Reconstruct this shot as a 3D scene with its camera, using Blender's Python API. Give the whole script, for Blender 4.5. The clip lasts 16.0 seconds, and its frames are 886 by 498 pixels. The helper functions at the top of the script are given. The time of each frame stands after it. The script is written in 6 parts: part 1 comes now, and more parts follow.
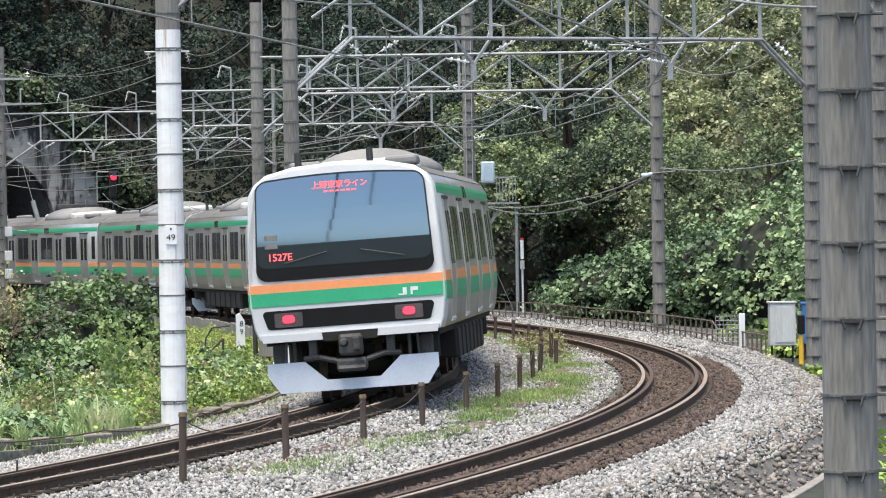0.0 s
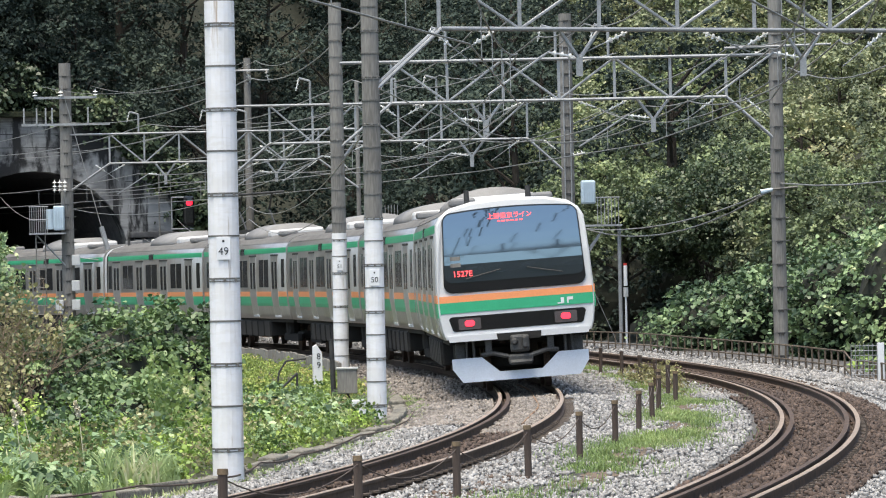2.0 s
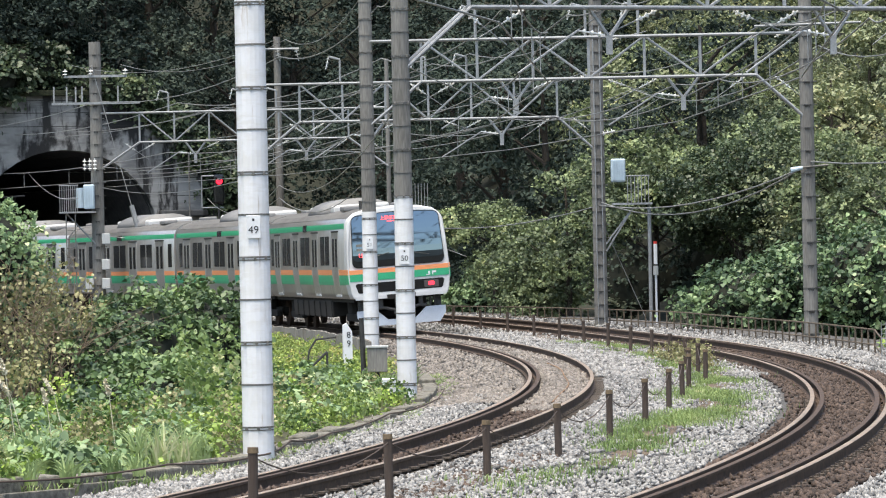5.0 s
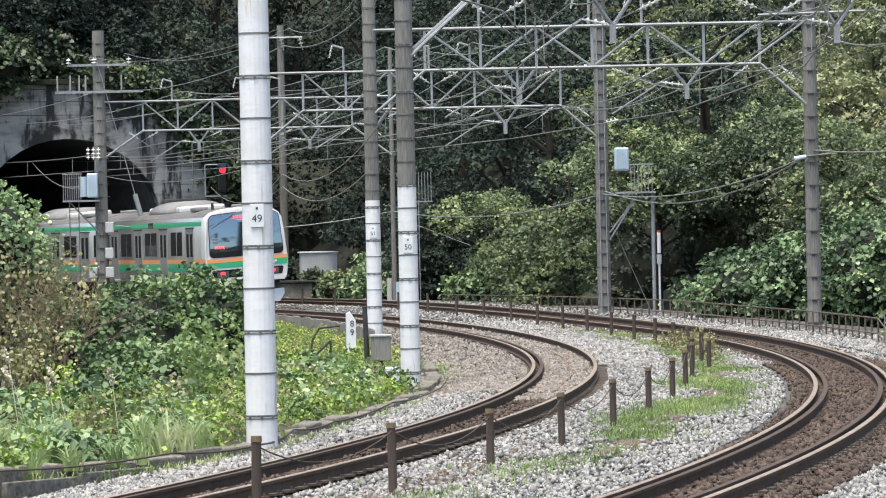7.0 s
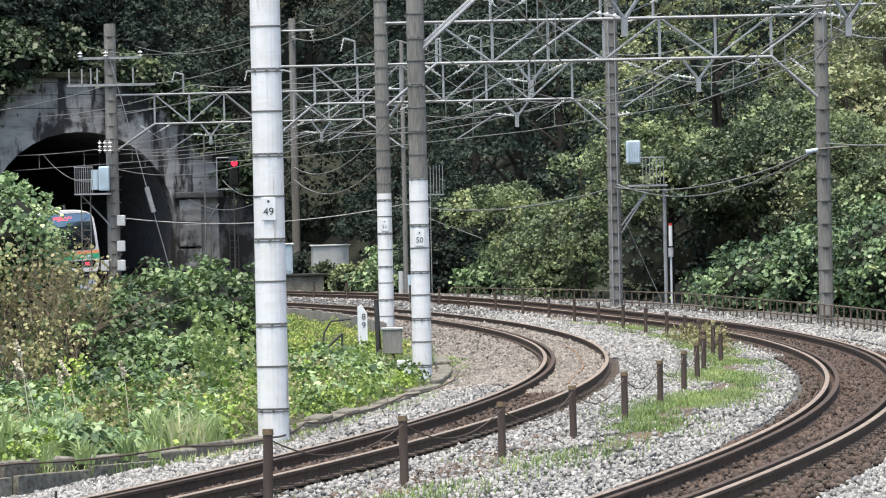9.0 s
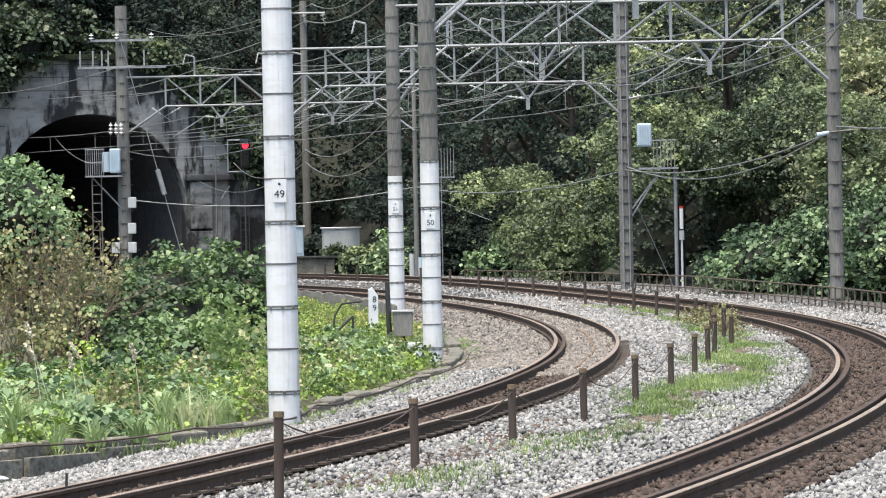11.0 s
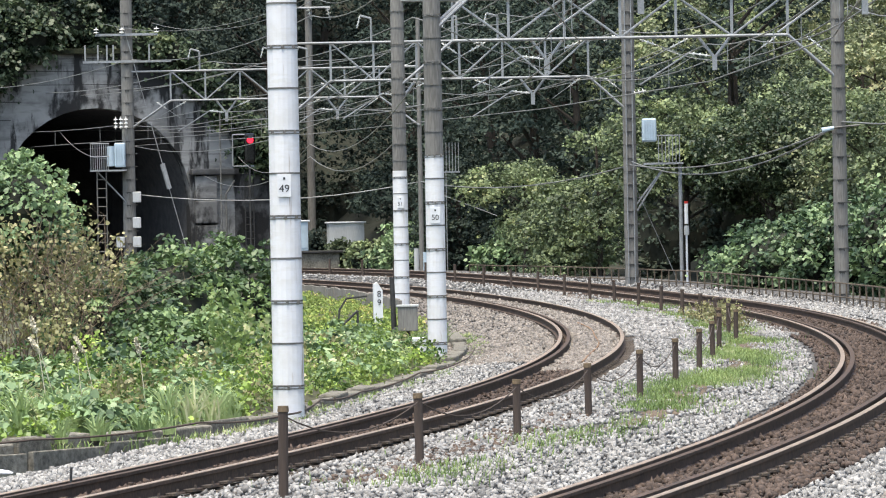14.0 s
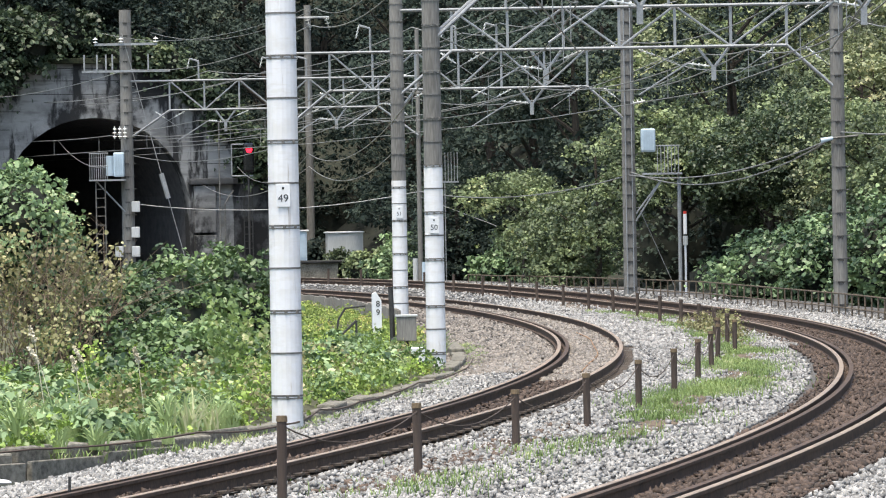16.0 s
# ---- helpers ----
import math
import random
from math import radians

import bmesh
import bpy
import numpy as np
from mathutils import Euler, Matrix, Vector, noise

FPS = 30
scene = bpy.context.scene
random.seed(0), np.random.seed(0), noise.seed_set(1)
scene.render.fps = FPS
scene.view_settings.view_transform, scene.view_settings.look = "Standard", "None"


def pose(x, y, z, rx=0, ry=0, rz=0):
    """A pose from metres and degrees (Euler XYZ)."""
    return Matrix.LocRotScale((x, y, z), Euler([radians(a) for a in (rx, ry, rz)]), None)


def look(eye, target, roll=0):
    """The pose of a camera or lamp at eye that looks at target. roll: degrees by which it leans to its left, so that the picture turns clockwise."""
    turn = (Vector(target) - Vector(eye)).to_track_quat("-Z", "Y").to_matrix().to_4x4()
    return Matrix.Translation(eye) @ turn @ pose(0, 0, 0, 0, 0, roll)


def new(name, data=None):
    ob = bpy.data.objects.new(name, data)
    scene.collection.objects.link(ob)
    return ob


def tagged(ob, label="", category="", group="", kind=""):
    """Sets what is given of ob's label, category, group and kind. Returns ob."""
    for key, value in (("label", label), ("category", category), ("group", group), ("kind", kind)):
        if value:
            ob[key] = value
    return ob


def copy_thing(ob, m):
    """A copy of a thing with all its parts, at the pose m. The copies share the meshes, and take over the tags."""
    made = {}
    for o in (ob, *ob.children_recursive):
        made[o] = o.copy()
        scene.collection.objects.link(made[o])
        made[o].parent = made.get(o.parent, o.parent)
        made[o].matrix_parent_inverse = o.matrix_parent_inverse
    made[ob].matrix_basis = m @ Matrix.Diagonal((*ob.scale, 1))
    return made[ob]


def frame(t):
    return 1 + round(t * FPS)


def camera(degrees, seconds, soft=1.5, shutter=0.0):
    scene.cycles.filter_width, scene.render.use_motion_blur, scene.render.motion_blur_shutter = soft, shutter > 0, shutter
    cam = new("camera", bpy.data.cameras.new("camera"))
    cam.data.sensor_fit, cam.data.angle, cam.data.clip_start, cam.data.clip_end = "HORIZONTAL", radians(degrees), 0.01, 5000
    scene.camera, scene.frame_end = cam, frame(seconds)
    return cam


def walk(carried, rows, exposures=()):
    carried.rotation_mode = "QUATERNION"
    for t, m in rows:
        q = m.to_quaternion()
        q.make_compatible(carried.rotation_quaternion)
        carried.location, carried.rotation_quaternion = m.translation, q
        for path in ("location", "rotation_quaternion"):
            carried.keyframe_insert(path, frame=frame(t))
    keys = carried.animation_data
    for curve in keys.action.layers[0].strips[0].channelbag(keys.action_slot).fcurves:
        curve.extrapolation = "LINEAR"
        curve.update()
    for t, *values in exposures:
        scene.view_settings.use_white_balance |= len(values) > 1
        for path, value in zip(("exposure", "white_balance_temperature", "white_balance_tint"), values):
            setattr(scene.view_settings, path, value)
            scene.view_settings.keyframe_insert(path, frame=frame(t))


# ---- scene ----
# Camera: stands beside the line with a long lens and follows the departing train.
cam = camera(10.03, 16.0, soft=1.1)
PATH = [
    (0.0, -0.140, -13.05, 2.540, -1.6900, -0.0980, 0.960),
    (0.1, -0.112, -10.44, 2.489, -1.5560, -0.0736, 1.003),
    (0.2, -0.080, -7.44, 2.431, -1.4396, -0.0456, 1.053),
    (0.3, -0.045, -4.18, 2.367, -1.2638, -0.0151, 1.108),
    (0.4, -0.014, -1.30, 2.311, -1.1090, 0.0117, 1.155),
    (0.5, 0.00, 0.00, 2.286, -1.0387, 0.0239, 1.177),
    (1.0, 0.00, 0.00, 2.286, -0.8999, 0.1129, 1.035),
    (1.5, 0.00, 0.00, 2.286, -0.7356, 0.2850, 1.100),
    (2.0, 0.00, 0.00, 2.286, -0.6757, 0.3059, 1.181),
    (2.5, 0.00, 0.00, 2.286, -0.5567, 0.3215, 1.286),
    (3.0, 0.00, 0.00, 2.286, -0.4883, 0.2605, 1.223),
    (3.5, 0.00, 0.00, 2.286, -0.4254, 0.2231, 1.187),
    (4.0, 0.00, 0.00, 2.286, -0.3859, 0.1994, 1.206),
    (4.5, 0.00, 0.00, 2.286, -0.3424, 0.1656, 1.208),
    (5.0, 0.00, 0.00, 2.286, -0.3355, 0.0682, 1.214),
    (7.5, 0.00, 0.00, 2.286, -0.2666, -0.0594, 1.208),
    (8.0, 0.00, 0.00, 2.286, -0.2301, -0.0588, 1.204),
    (8.5, 0.00, 0.00, 2.286, -0.2046, -0.0872, 1.196),
    (9.0, 0.00, 0.00, 2.286, -0.1647, -0.1346, 1.203),
    (9.5, 0.00, 0.00, 2.286, -0.1064, -0.2034, 1.174),
    (12.0, 0.00, 0.00, 2.286, -0.0071, -0.3466, 1.114),
    (12.5, 0.00, 0.00, 2.286, 0.0313, -0.3395, 1.077),
    (13.0, 0.00, 0.00, 2.286, 0.0436, -0.3515, 1.053),
    (13.5, 0.00, 0.00, 2.286, 0.0268, -0.3768, 1.098),
    (14.0, 0.00, 0.00, 2.286, 0.0129, -0.3879, 1.060),
    (14.5, 0.00, 0.00, 2.286, -0.0065, -0.3812, 1.044),
    (15.0, 0.00, 0.00, 2.286, -0.0176, -0.3718, 1.042),
    (15.5, 0.00, 0.00, 2.286, -0.0182, -0.3353, 1.025),
    (16.0, 0.00, 0.00, 2.286, 0.0000, -0.2753, 1.000),
]
walk(cam, [(t, pose(x, y, z, 90 + pitch, roll, yaw)) for t, x, y, z, yaw, pitch, roll in PATH], [(0.0, 1.40, 7300, 7), (0.5, 1.27, 7300, 7), (4.5, 1.30, 7300, 7), (9.0, 1.37, 7300, 7), (16.0, 1.39, 7300, 7)])

# ---- light: bright overcast, soft high sun behind the camera ----
world = bpy.data.worlds.new("sky")
scene.world = world
world.use_nodes = True
wn = world.node_tree
sky = wn.nodes.new("ShaderNodeTexSky")
sky.sky_type, sky.sun_disc = "NISHITA", False
sky.sun_elevation, sky.sun_rotation = radians(73), radians(200)
sky.dust_density, sky.air_density = 1.8, 1.0
wn.links.new(sky.outputs[0], wn.nodes["Background"].inputs[0])
wn.nodes["Background"].inputs[1].default_value = 0.15
sun = new("sun", bpy.data.lights.new("sun", "SUN"))
sun.data.energy, sun.data.angle, sun.data.color = 2.1, radians(30), (1.0, 0.96, 0.9)
sun.matrix_world = look((-6, -10, 40), (0, 0, 0))


# ---- materials ----
def mat(name, col, rough=0.8, metal=0.0, var=0.25, scale=3.0, fine=40.0, bump=0.0, bscale=60.0, col2=None, rand=0.0, island=0.0, emit=0.0, streak=False, spec=0.5):
    """Procedural surface: base colour mixed at two noise scales, with optional relief."""
    m = bpy.data.materials.new(name)
    m.use_nodes = True
    nt = m.node_tree
    b = nt.nodes["Principled BSDF"]
    b.inputs["Roughness"].default_value, b.inputs["Metallic"].default_value = rough, metal
    b.inputs["Specular IOR Level"].default_value = spec
    tc = nt.nodes.new("ShaderNodeTexCoord")
    src = tc.outputs["Object"]
    if streak:
        mp = nt.nodes.new("ShaderNodeMapping")
        mp.inputs["Scale"].default_value = (1, 1, 0.12)
        nt.links.new(src, mp.inputs[0])
        src = mp.outputs[0]
    n1, n2 = nt.nodes.new("ShaderNodeTexNoise"), nt.nodes.new("ShaderNodeTexNoise")
    n1.inputs["Scale"].default_value, n2.inputs["Scale"].default_value = scale, fine
    n1.inputs["Detail"].default_value = 6
    for n in (n1, n2):
        nt.links.new(src, n.inputs["Vector"])
    add = nt.nodes.new("ShaderNodeMath")
    add.operation = "ADD"
    nt.links.new(n1.outputs[0], add.inputs[0])
    nt.links.new(n2.outputs[0], add.inputs[1])
    last = add.outputs[0]
    shift = 0.0
    for amount, kind in ((rand, "obj"), (island, "isl")):
        if amount:
            inf = nt.nodes.new("ShaderNodeObjectInfo" if kind == "obj" else "ShaderNodeNewGeometry")
            mul = nt.nodes.new("ShaderNodeMath")
            mul.operation = "MULTIPLY_ADD"
            mul.inputs[1].default_value = amount
            nt.links.new(inf.outputs["Random" if kind == "obj" else "Random Per Island"], mul.inputs[0])
            nt.links.new(last, mul.inputs[2])
            last = mul.outputs[0]
            shift += amount
    ramp = nt.nodes.new("ShaderNodeMapRange")
    ramp.inputs[1].default_value, ramp.inputs[2].default_value = 0.7, 1.3 + shift
    nt.links.new(last, ramp.inputs[0])
    mix = nt.nodes.new("ShaderNodeMix")
    mix.data_type = "RGBA"
    c2 = col2 or tuple(min(1, c * (1 + var)) for c in col)
    c1 = col if col2 else tuple(c * (1 - var) for c in col)
    mix.inputs[6].default_value, mix.inputs[7].default_value = (*c1, 1), (*c2, 1)
    nt.links.new(ramp.outputs[0], mix.inputs[0])
    nt.links.new(mix.outputs[2], b.inputs["Base Color"])
    if bump:
        nb = nt.nodes.new("ShaderNodeTexNoise")
        nb.inputs["Scale"].default_value, nb.inputs["Detail"].default_value = bscale, 5
        nt.links.new(tc.outputs["Object"], nb.inputs["Vector"])
        bn = nt.nodes.new("ShaderNodeBump")
        bn.inputs["Strength"].default_value, bn.inputs["Distance"].default_value = bump, 0.03
        nt.links.new(nb.outputs[0], bn.inputs["Height"])
        nt.links.new(bn.outputs[0], b.inputs["Normal"])
    if emit:
        b.inputs["Emission Color"].default_value, b.inputs["Emission Strength"].default_value = (*col, 1), emit
    return m


def leafy(name, dark, light, yellow, through_light=0.25, rough=0.48, spec=0.5):
    """Leaf surface: every leaf takes its own tone between three greens, some light passes through."""
    m = bpy.data.materials.new(name)
    m.use_nodes = True
    nt = m.node_tree
    b = nt.nodes["Principled BSDF"]
    b.inputs["Roughness"].default_value = rough
    b.inputs["Specular IOR Level"].default_value = spec
    geo, oi = nt.nodes.new("ShaderNodeNewGeometry"), nt.nodes.new("ShaderNodeObjectInfo")
    tc, no = nt.nodes.new("ShaderNodeTexCoord"), nt.nodes.new("ShaderNodeTexNoise")
    no.inputs["Scale"].default_value = 0.9
    nt.links.new(tc.outputs["Object"], no.inputs["Vector"])
    a = nt.nodes.new("ShaderNodeMath")
    a.operation = "MULTIPLY_ADD"
    a.inputs[1].default_value = 0.26
    nt.links.new(geo.outputs["Random Per Island"], a.inputs[0])
    clump = nt.nodes.new("ShaderNodeMapRange")
    clump.inputs[1].default_value, clump.inputs[2].default_value = 0.32, 0.68
    clump.inputs[3].default_value, clump.inputs[4].default_value = 0.05, 0.95
    nt.links.new(no.outputs[0], clump.inputs[0])
    nt.links.new(clump.outputs[0], a.inputs[2])
    a2 = nt.nodes.new("ShaderNodeMath")
    a2.operation = "MULTIPLY_ADD"
    a2.inputs[1].default_value = 0.35
    nt.links.new(oi.outputs["Random"], a2.inputs[0])
    nt.links.new(a.outputs[0], a2.inputs[2])
    r = nt.nodes.new("ShaderNodeValToRGB")
    r.color_ramp.elements[0].position, r.color_ramp.elements[0].color = 0.35, (*dark, 1)
    r.color_ramp.elements[1].position, r.color_ramp.elements[1].color = 0.85, (*light, 1)
    e = r.color_ramp.elements.new(0.99)
    e.color = (*yellow, 1)
    sc_ = nt.nodes.new("ShaderNodeMath")
    sc_.operation = "MULTIPLY"
    sc_.inputs[1].default_value = 0.73
    nt.links.new(a2.outputs[0], sc_.inputs[0])
    nt.links.new(sc_.outputs[0], r.inputs[0])
    nt.links.new(r.outputs[0], b.inputs["Base Color"])
    if through_light:
        tr, ms = nt.nodes.new("ShaderNodeBsdfTranslucent"), nt.nodes.new("ShaderNodeMixShader")
        nt.links.new(r.outputs[0], tr.inputs[0])
        ms.inputs[0].default_value = through_light
        nt.links.new(b.outputs[0], ms.inputs[1])
        nt.links.new(tr.outputs[0], ms.inputs[2])
        nt.links.new(ms.outputs[0], nt.nodes["Material Output"].inputs[0])
    return m


M_BALLAST = mat("ballast_grey", (0.03, 0.028, 0.027), 0.95, col2=(0.13, 0.124, 0.12), scale=1.2, fine=26, bump=1.0, bscale=22)
M_STONE = mat("ballast_stone", (0.055, 0.054, 0.055), 0.92, col2=(0.44, 0.43, 0.42), scale=0.7, fine=12, island=1.1)
M_BROWNSTONE = mat("rusty_ballast_stone", (0.055, 0.047, 0.042), 0.95, col2=(0.34, 0.305, 0.275), scale=1.0, fine=12, island=0.8)
M_RUBBLE = mat("brown_rubble", (0.04, 0.028, 0.022), 0.95, col2=(0.16, 0.115, 0.092), scale=1.0, fine=12, island=0.8)
M_DARKSTONE = mat("dark_rusty_stone", (0.022, 0.015, 0.012), 0.95, col2=(0.135, 0.097, 0.08), scale=1.0, fine=12, island=0.8)
M_RUST = mat("rusty_steel", (0.026, 0.016, 0.012), 0.8, 0.0, col2=(0.10, 0.062, 0.043), scale=4, fine=30)
M_HEAD = mat("rail_head_steel", (0.36, 0.275, 0.215), 0.45, 0.35, var=0.3, scale=2, fine=20)
M_SLEEPER = mat("weathered_sleeper", (0.08, 0.065, 0.055), 0.95, var=0.35, rand=0.5, bump=0.4)
M_CONC = mat("pole_concrete", (0.125, 0.12, 0.112), 0.9, col2=(0.245, 0.237, 0.222), scale=2.2, fine=35, bump=0.08, streak=True)
M_BAND = mat("band_steel", (0.17, 0.165, 0.155), 0.6, 0.5, var=0.4)
M_GALV = mat("galvanised_steel", (0.29, 0.30, 0.31), 0.5, 0.35, var=0.25, scale=3, fine=30)
M_DARKSTEEL = mat("dark_steel", (0.05, 0.05, 0.05), 0.6, 0.4, var=0.4)
M_WIRE = mat("grey_wire", (0.27, 0.275, 0.275), 0.5, 0.3, var=0.3)
M_INSUL = mat("white_porcelain", (0.72, 0.72, 0.7), 0.25, var=0.1)


def stained_concrete(name, pale, grey, dark, cover, fine=1.0, rough=0.95, run=0.22, relief=0.6):
    """Cast concrete: pale and grey patches, overrun by dark drips of seepage and blotches of damp; cover says how much."""
    m = bpy.data.materials.new(name)
    m.use_nodes = True
    nt = m.node_tree
    b = nt.nodes["Principled BSDF"]
    b.inputs["Roughness"].default_value = rough
    tc = nt.nodes.new("ShaderNodeTexCoord")

    def field(sx, sz, scale, detail, lo, hi):
        mp, n, r = nt.nodes.new("ShaderNodeMapping"), nt.nodes.new("ShaderNodeTexNoise"), nt.nodes.new("ShaderNodeMapRange")
        mp.inputs["Scale"].default_value = (sx, sx, sz)
        n.inputs["Scale"].default_value, n.inputs["Detail"].default_value, n.inputs["Roughness"].default_value = scale * fine, detail, 0.62
        r.inputs[1].default_value, r.inputs[2].default_value = lo, hi
        nt.links.new(tc.outputs["Object"], mp.inputs[0])
        nt.links.new(mp.outputs[0], n.inputs["Vector"])
        nt.links.new(n.outputs[0], r.inputs[0])
        return r.outputs[0]

    def blend(fac, a, c):
        x = nt.nodes.new("ShaderNodeMix")
        x.data_type = "RGBA"
        nt.links.new(fac, x.inputs[0])
        for k, v in ((6, a), (7, c)):
            if isinstance(v, tuple):
                x.inputs[k].default_value = (*v, 1)
            else:
                nt.links.new(v, x.inputs[k])
        return x.outputs[2]

    base = blend(field(1, 1, 0.5, 8, 0.38, 0.56), grey, pale)
    boards = blend(field(0.2, 1, 2.4, 3, 0.5, 0.66), base, grey)
    drips = blend(field(1, run, 0.95, 9, 0.585 - cover, 0.645 - cover), boards, dark)
    damp = blend(field(1, run * 3, 0.45, 10, 0.60 - cover, 0.66 - cover), drips, dark)
    nt.links.new(damp, b.inputs["Base Color"])
    bn, nb = nt.nodes.new("ShaderNodeBump"), nt.nodes.new("ShaderNodeTexNoise")
    nb.inputs["Scale"].default_value, nb.inputs["Detail"].default_value = 6, 6
    bn.inputs["Strength"].default_value, bn.inputs["Distance"].default_value = relief, 0.04
    nt.links.new(tc.outputs["Object"], nb.inputs["Vector"])
    nt.links.new(nb.outputs[0], bn.inputs["Height"])
    nt.links.new(bn.outputs[0], b.inputs["Normal"])
    return m


M_PORTAL = stained_concrete("stained_portal_concrete", (0.30, 0.30, 0.295), (0.15, 0.15, 0.15), (0.024, 0.024, 0.025), 0.085)
# same stain pattern in darker greys for the wing wall and ledge
M_WING = stained_concrete("dark_wing_concrete", (0.10, 0.102, 0.105), (0.042, 0.043, 0.045), (0.013, 0.013, 0.014), 0.09)
M_WHITE = stained_concrete("rust_streaked_white_paint", (0.72, 0.725, 0.75), (0.66, 0.655, 0.655), (0.40, 0.335, 0.28), -0.04, 7.0, 0.6, 0.05, 0.03)
M_SEAM = mat("dark_seam", (0.03, 0.03, 0.03), 0.95, var=0.4, scale=1.0)
M_MOSSY = mat("moss_on_coping", (0.012, 0.016, 0.008), 1.0, col2=(0.05, 0.055, 0.028), scale=1.3, fine=9, bump=0.8, bscale=14)
M_LINING = mat("sooty_lining", (0.075, 0.075, 0.08), 0.95, var=0.4)
M_MOSS = mat("mossy_concrete", (0.07, 0.065, 0.054), 0.95, col2=(0.28, 0.262, 0.22), scale=1.6, fine=16, bump=0.5)
M_EARTH = mat("brown_earth", (0.06, 0.042, 0.028), 1.0, col2=(0.16, 0.12, 0.085), scale=1.2, fine=14, bump=0.8, bscale=16)
M_EDGE = mat("edging_concrete", (0.13, 0.12, 0.105), 0.95, col2=(0.27, 0.255, 0.23), scale=1.5, rand=0.4)
M_SOIL = mat("dark_soil", (0.03, 0.03, 0.018), 1.0, col2=(0.075, 0.075, 0.035), scale=0.5, fine=6, bump=0.6, bscale=8)
M_HILL = mat("forest_floor_and_core", (0.012, 0.015, 0.011), 1.0, col2=(0.034, 0.038, 0.027), scale=0.4, fine=5, bump=0.6, bscale=5)
M_BARK = mat("bark", (0.045, 0.036, 0.028), 0.95, var=0.4, bump=0.6, streak=True)
M_TWIG = mat("dry_twig", (0.16, 0.12, 0.085), 0.9, var=0.3)
M_LEAF = leafy("kudzu_leaf", (0.045, 0.085, 0.042), (0.27, 0.39, 0.19), (0.46, 0.52, 0.27), 0.18)
# darker copy of kudzu_leaf: the mound's shade is put into its colour
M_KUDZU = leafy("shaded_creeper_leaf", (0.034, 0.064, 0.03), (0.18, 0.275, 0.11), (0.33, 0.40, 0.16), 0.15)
M_HERB = leafy("bright_herb_leaf", (0.06, 0.12, 0.03), (0.42, 0.58, 0.125), (0.58, 0.63, 0.19), 0.2)
# low bluish tones put the far wood's shade and haze into the leaf colour
M_FOREST = leafy("hazed_forest_leaf", (0.028, 0.041, 0.036), (0.06, 0.084, 0.066), (0.10, 0.118, 0.085), 0.15, 0.75, 0.15)
M_OLIVE = leafy("olive_leaf", (0.065, 0.09, 0.052), (0.28, 0.35, 0.175), (0.5, 0.5, 0.26), 0.25, 0.55, 0.35)
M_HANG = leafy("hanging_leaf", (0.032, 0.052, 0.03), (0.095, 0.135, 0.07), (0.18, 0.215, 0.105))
M_SCRUB = leafy("pale_scrub_leaf", (0.11, 0.135, 0.08), (0.28, 0.32, 0.17), (0.45, 0.43, 0.25))
M_DRY = leafy("dry_shrub_leaf", (0.17, 0.16, 0.075), (0.33, 0.32, 0.15), (0.48, 0.44, 0.24))
M_GRASS = leafy("grass_blade", (0.12, 0.19, 0.06), (0.28, 0.38, 0.13), (0.46, 0.47, 0.25), 0.35)
M_BLADE = leafy("pale_grass_blade", (0.16, 0.24, 0.09), (0.36, 0.46, 0.2), (0.6, 0.6, 0.36), 0.3)
M_FINE = leafy("fine_herb_leaf", (0.10, 0.16, 0.045), (0.33, 0.42, 0.11), (0.52, 0.46, 0.17), 0.2, 0.6, 0.3)
M_PLUME = mat("dry_plume", (0.62, 0.57, 0.44), 0.95, var=0.2)
M_INOX = mat("brushed_stainless", (0.48, 0.465, 0.45), 0.36, 0.75, var=0.14, scale=0.7, fine=9, streak=True)
M_DOOR = mat("door_stainless", (0.55, 0.54, 0.53), 0.34, 0.75, var=0.1, scale=0.8, fine=9, streak=True)
M_ROOF = mat("roof_grey", (0.115, 0.112, 0.108), 0.85, var=0.3, scale=1.0, fine=9)
M_COWL = mat("cooler_cowl", (0.55, 0.55, 0.55), 0.6, var=0.1)
M_AC = mat("cooler_grey", (0.2, 0.2, 0.202), 0.7, var=0.15)
M_FACE = mat("white_cab_paint", (0.57, 0.58, 0.595), 0.35, var=0.06, scale=1.2)
M_SKIRT = mat("skirt_paint", (0.55, 0.605, 0.69), 0.4, var=0.08, scale=2)
M_ORANGE = mat("orange_stripe", (0.84, 0.31, 0.13), 0.35, var=0.06)
M_GREEN = mat("green_stripe", (0.03, 0.37, 0.19), 0.35, var=0.08)
M_BLACK = mat("gloss_black", (0.008, 0.008, 0.009), 0.2, var=0.2)
M_UNDER = mat("underframe_grime", (0.013, 0.012, 0.011), 0.85, var=0.4, scale=2)
M_CABLE = mat("rusty_cable", (0.22, 0.13, 0.075), 0.9, var=0.4, scale=4)
M_COUPLER = mat("coupler_grey", (0.055, 0.055, 0.055), 0.6, 0.2, var=0.5, scale=5)
M_GLASS = mat("cab_glass", (0.012, 0.014, 0.018), 0.03, var=0.1, spec=0.5)
M_GLASS.node_tree.nodes["Principled BSDF"].inputs["IOR"].default_value = 2.9
M_GLASS.node_tree.nodes["Principled BSDF"].inputs["Specular Tint"].default_value = (0.62, 0.82, 1.0, 1.0)
M_SIDEGLASS = mat("tinted_window", (0.010, 0.011, 0.012), 0.15, var=0.2, spec=0.06)
M_TAIL = mat("red_tail_lamp", (1.0, 0.03, 0.06), 0.3, emit=1.1)
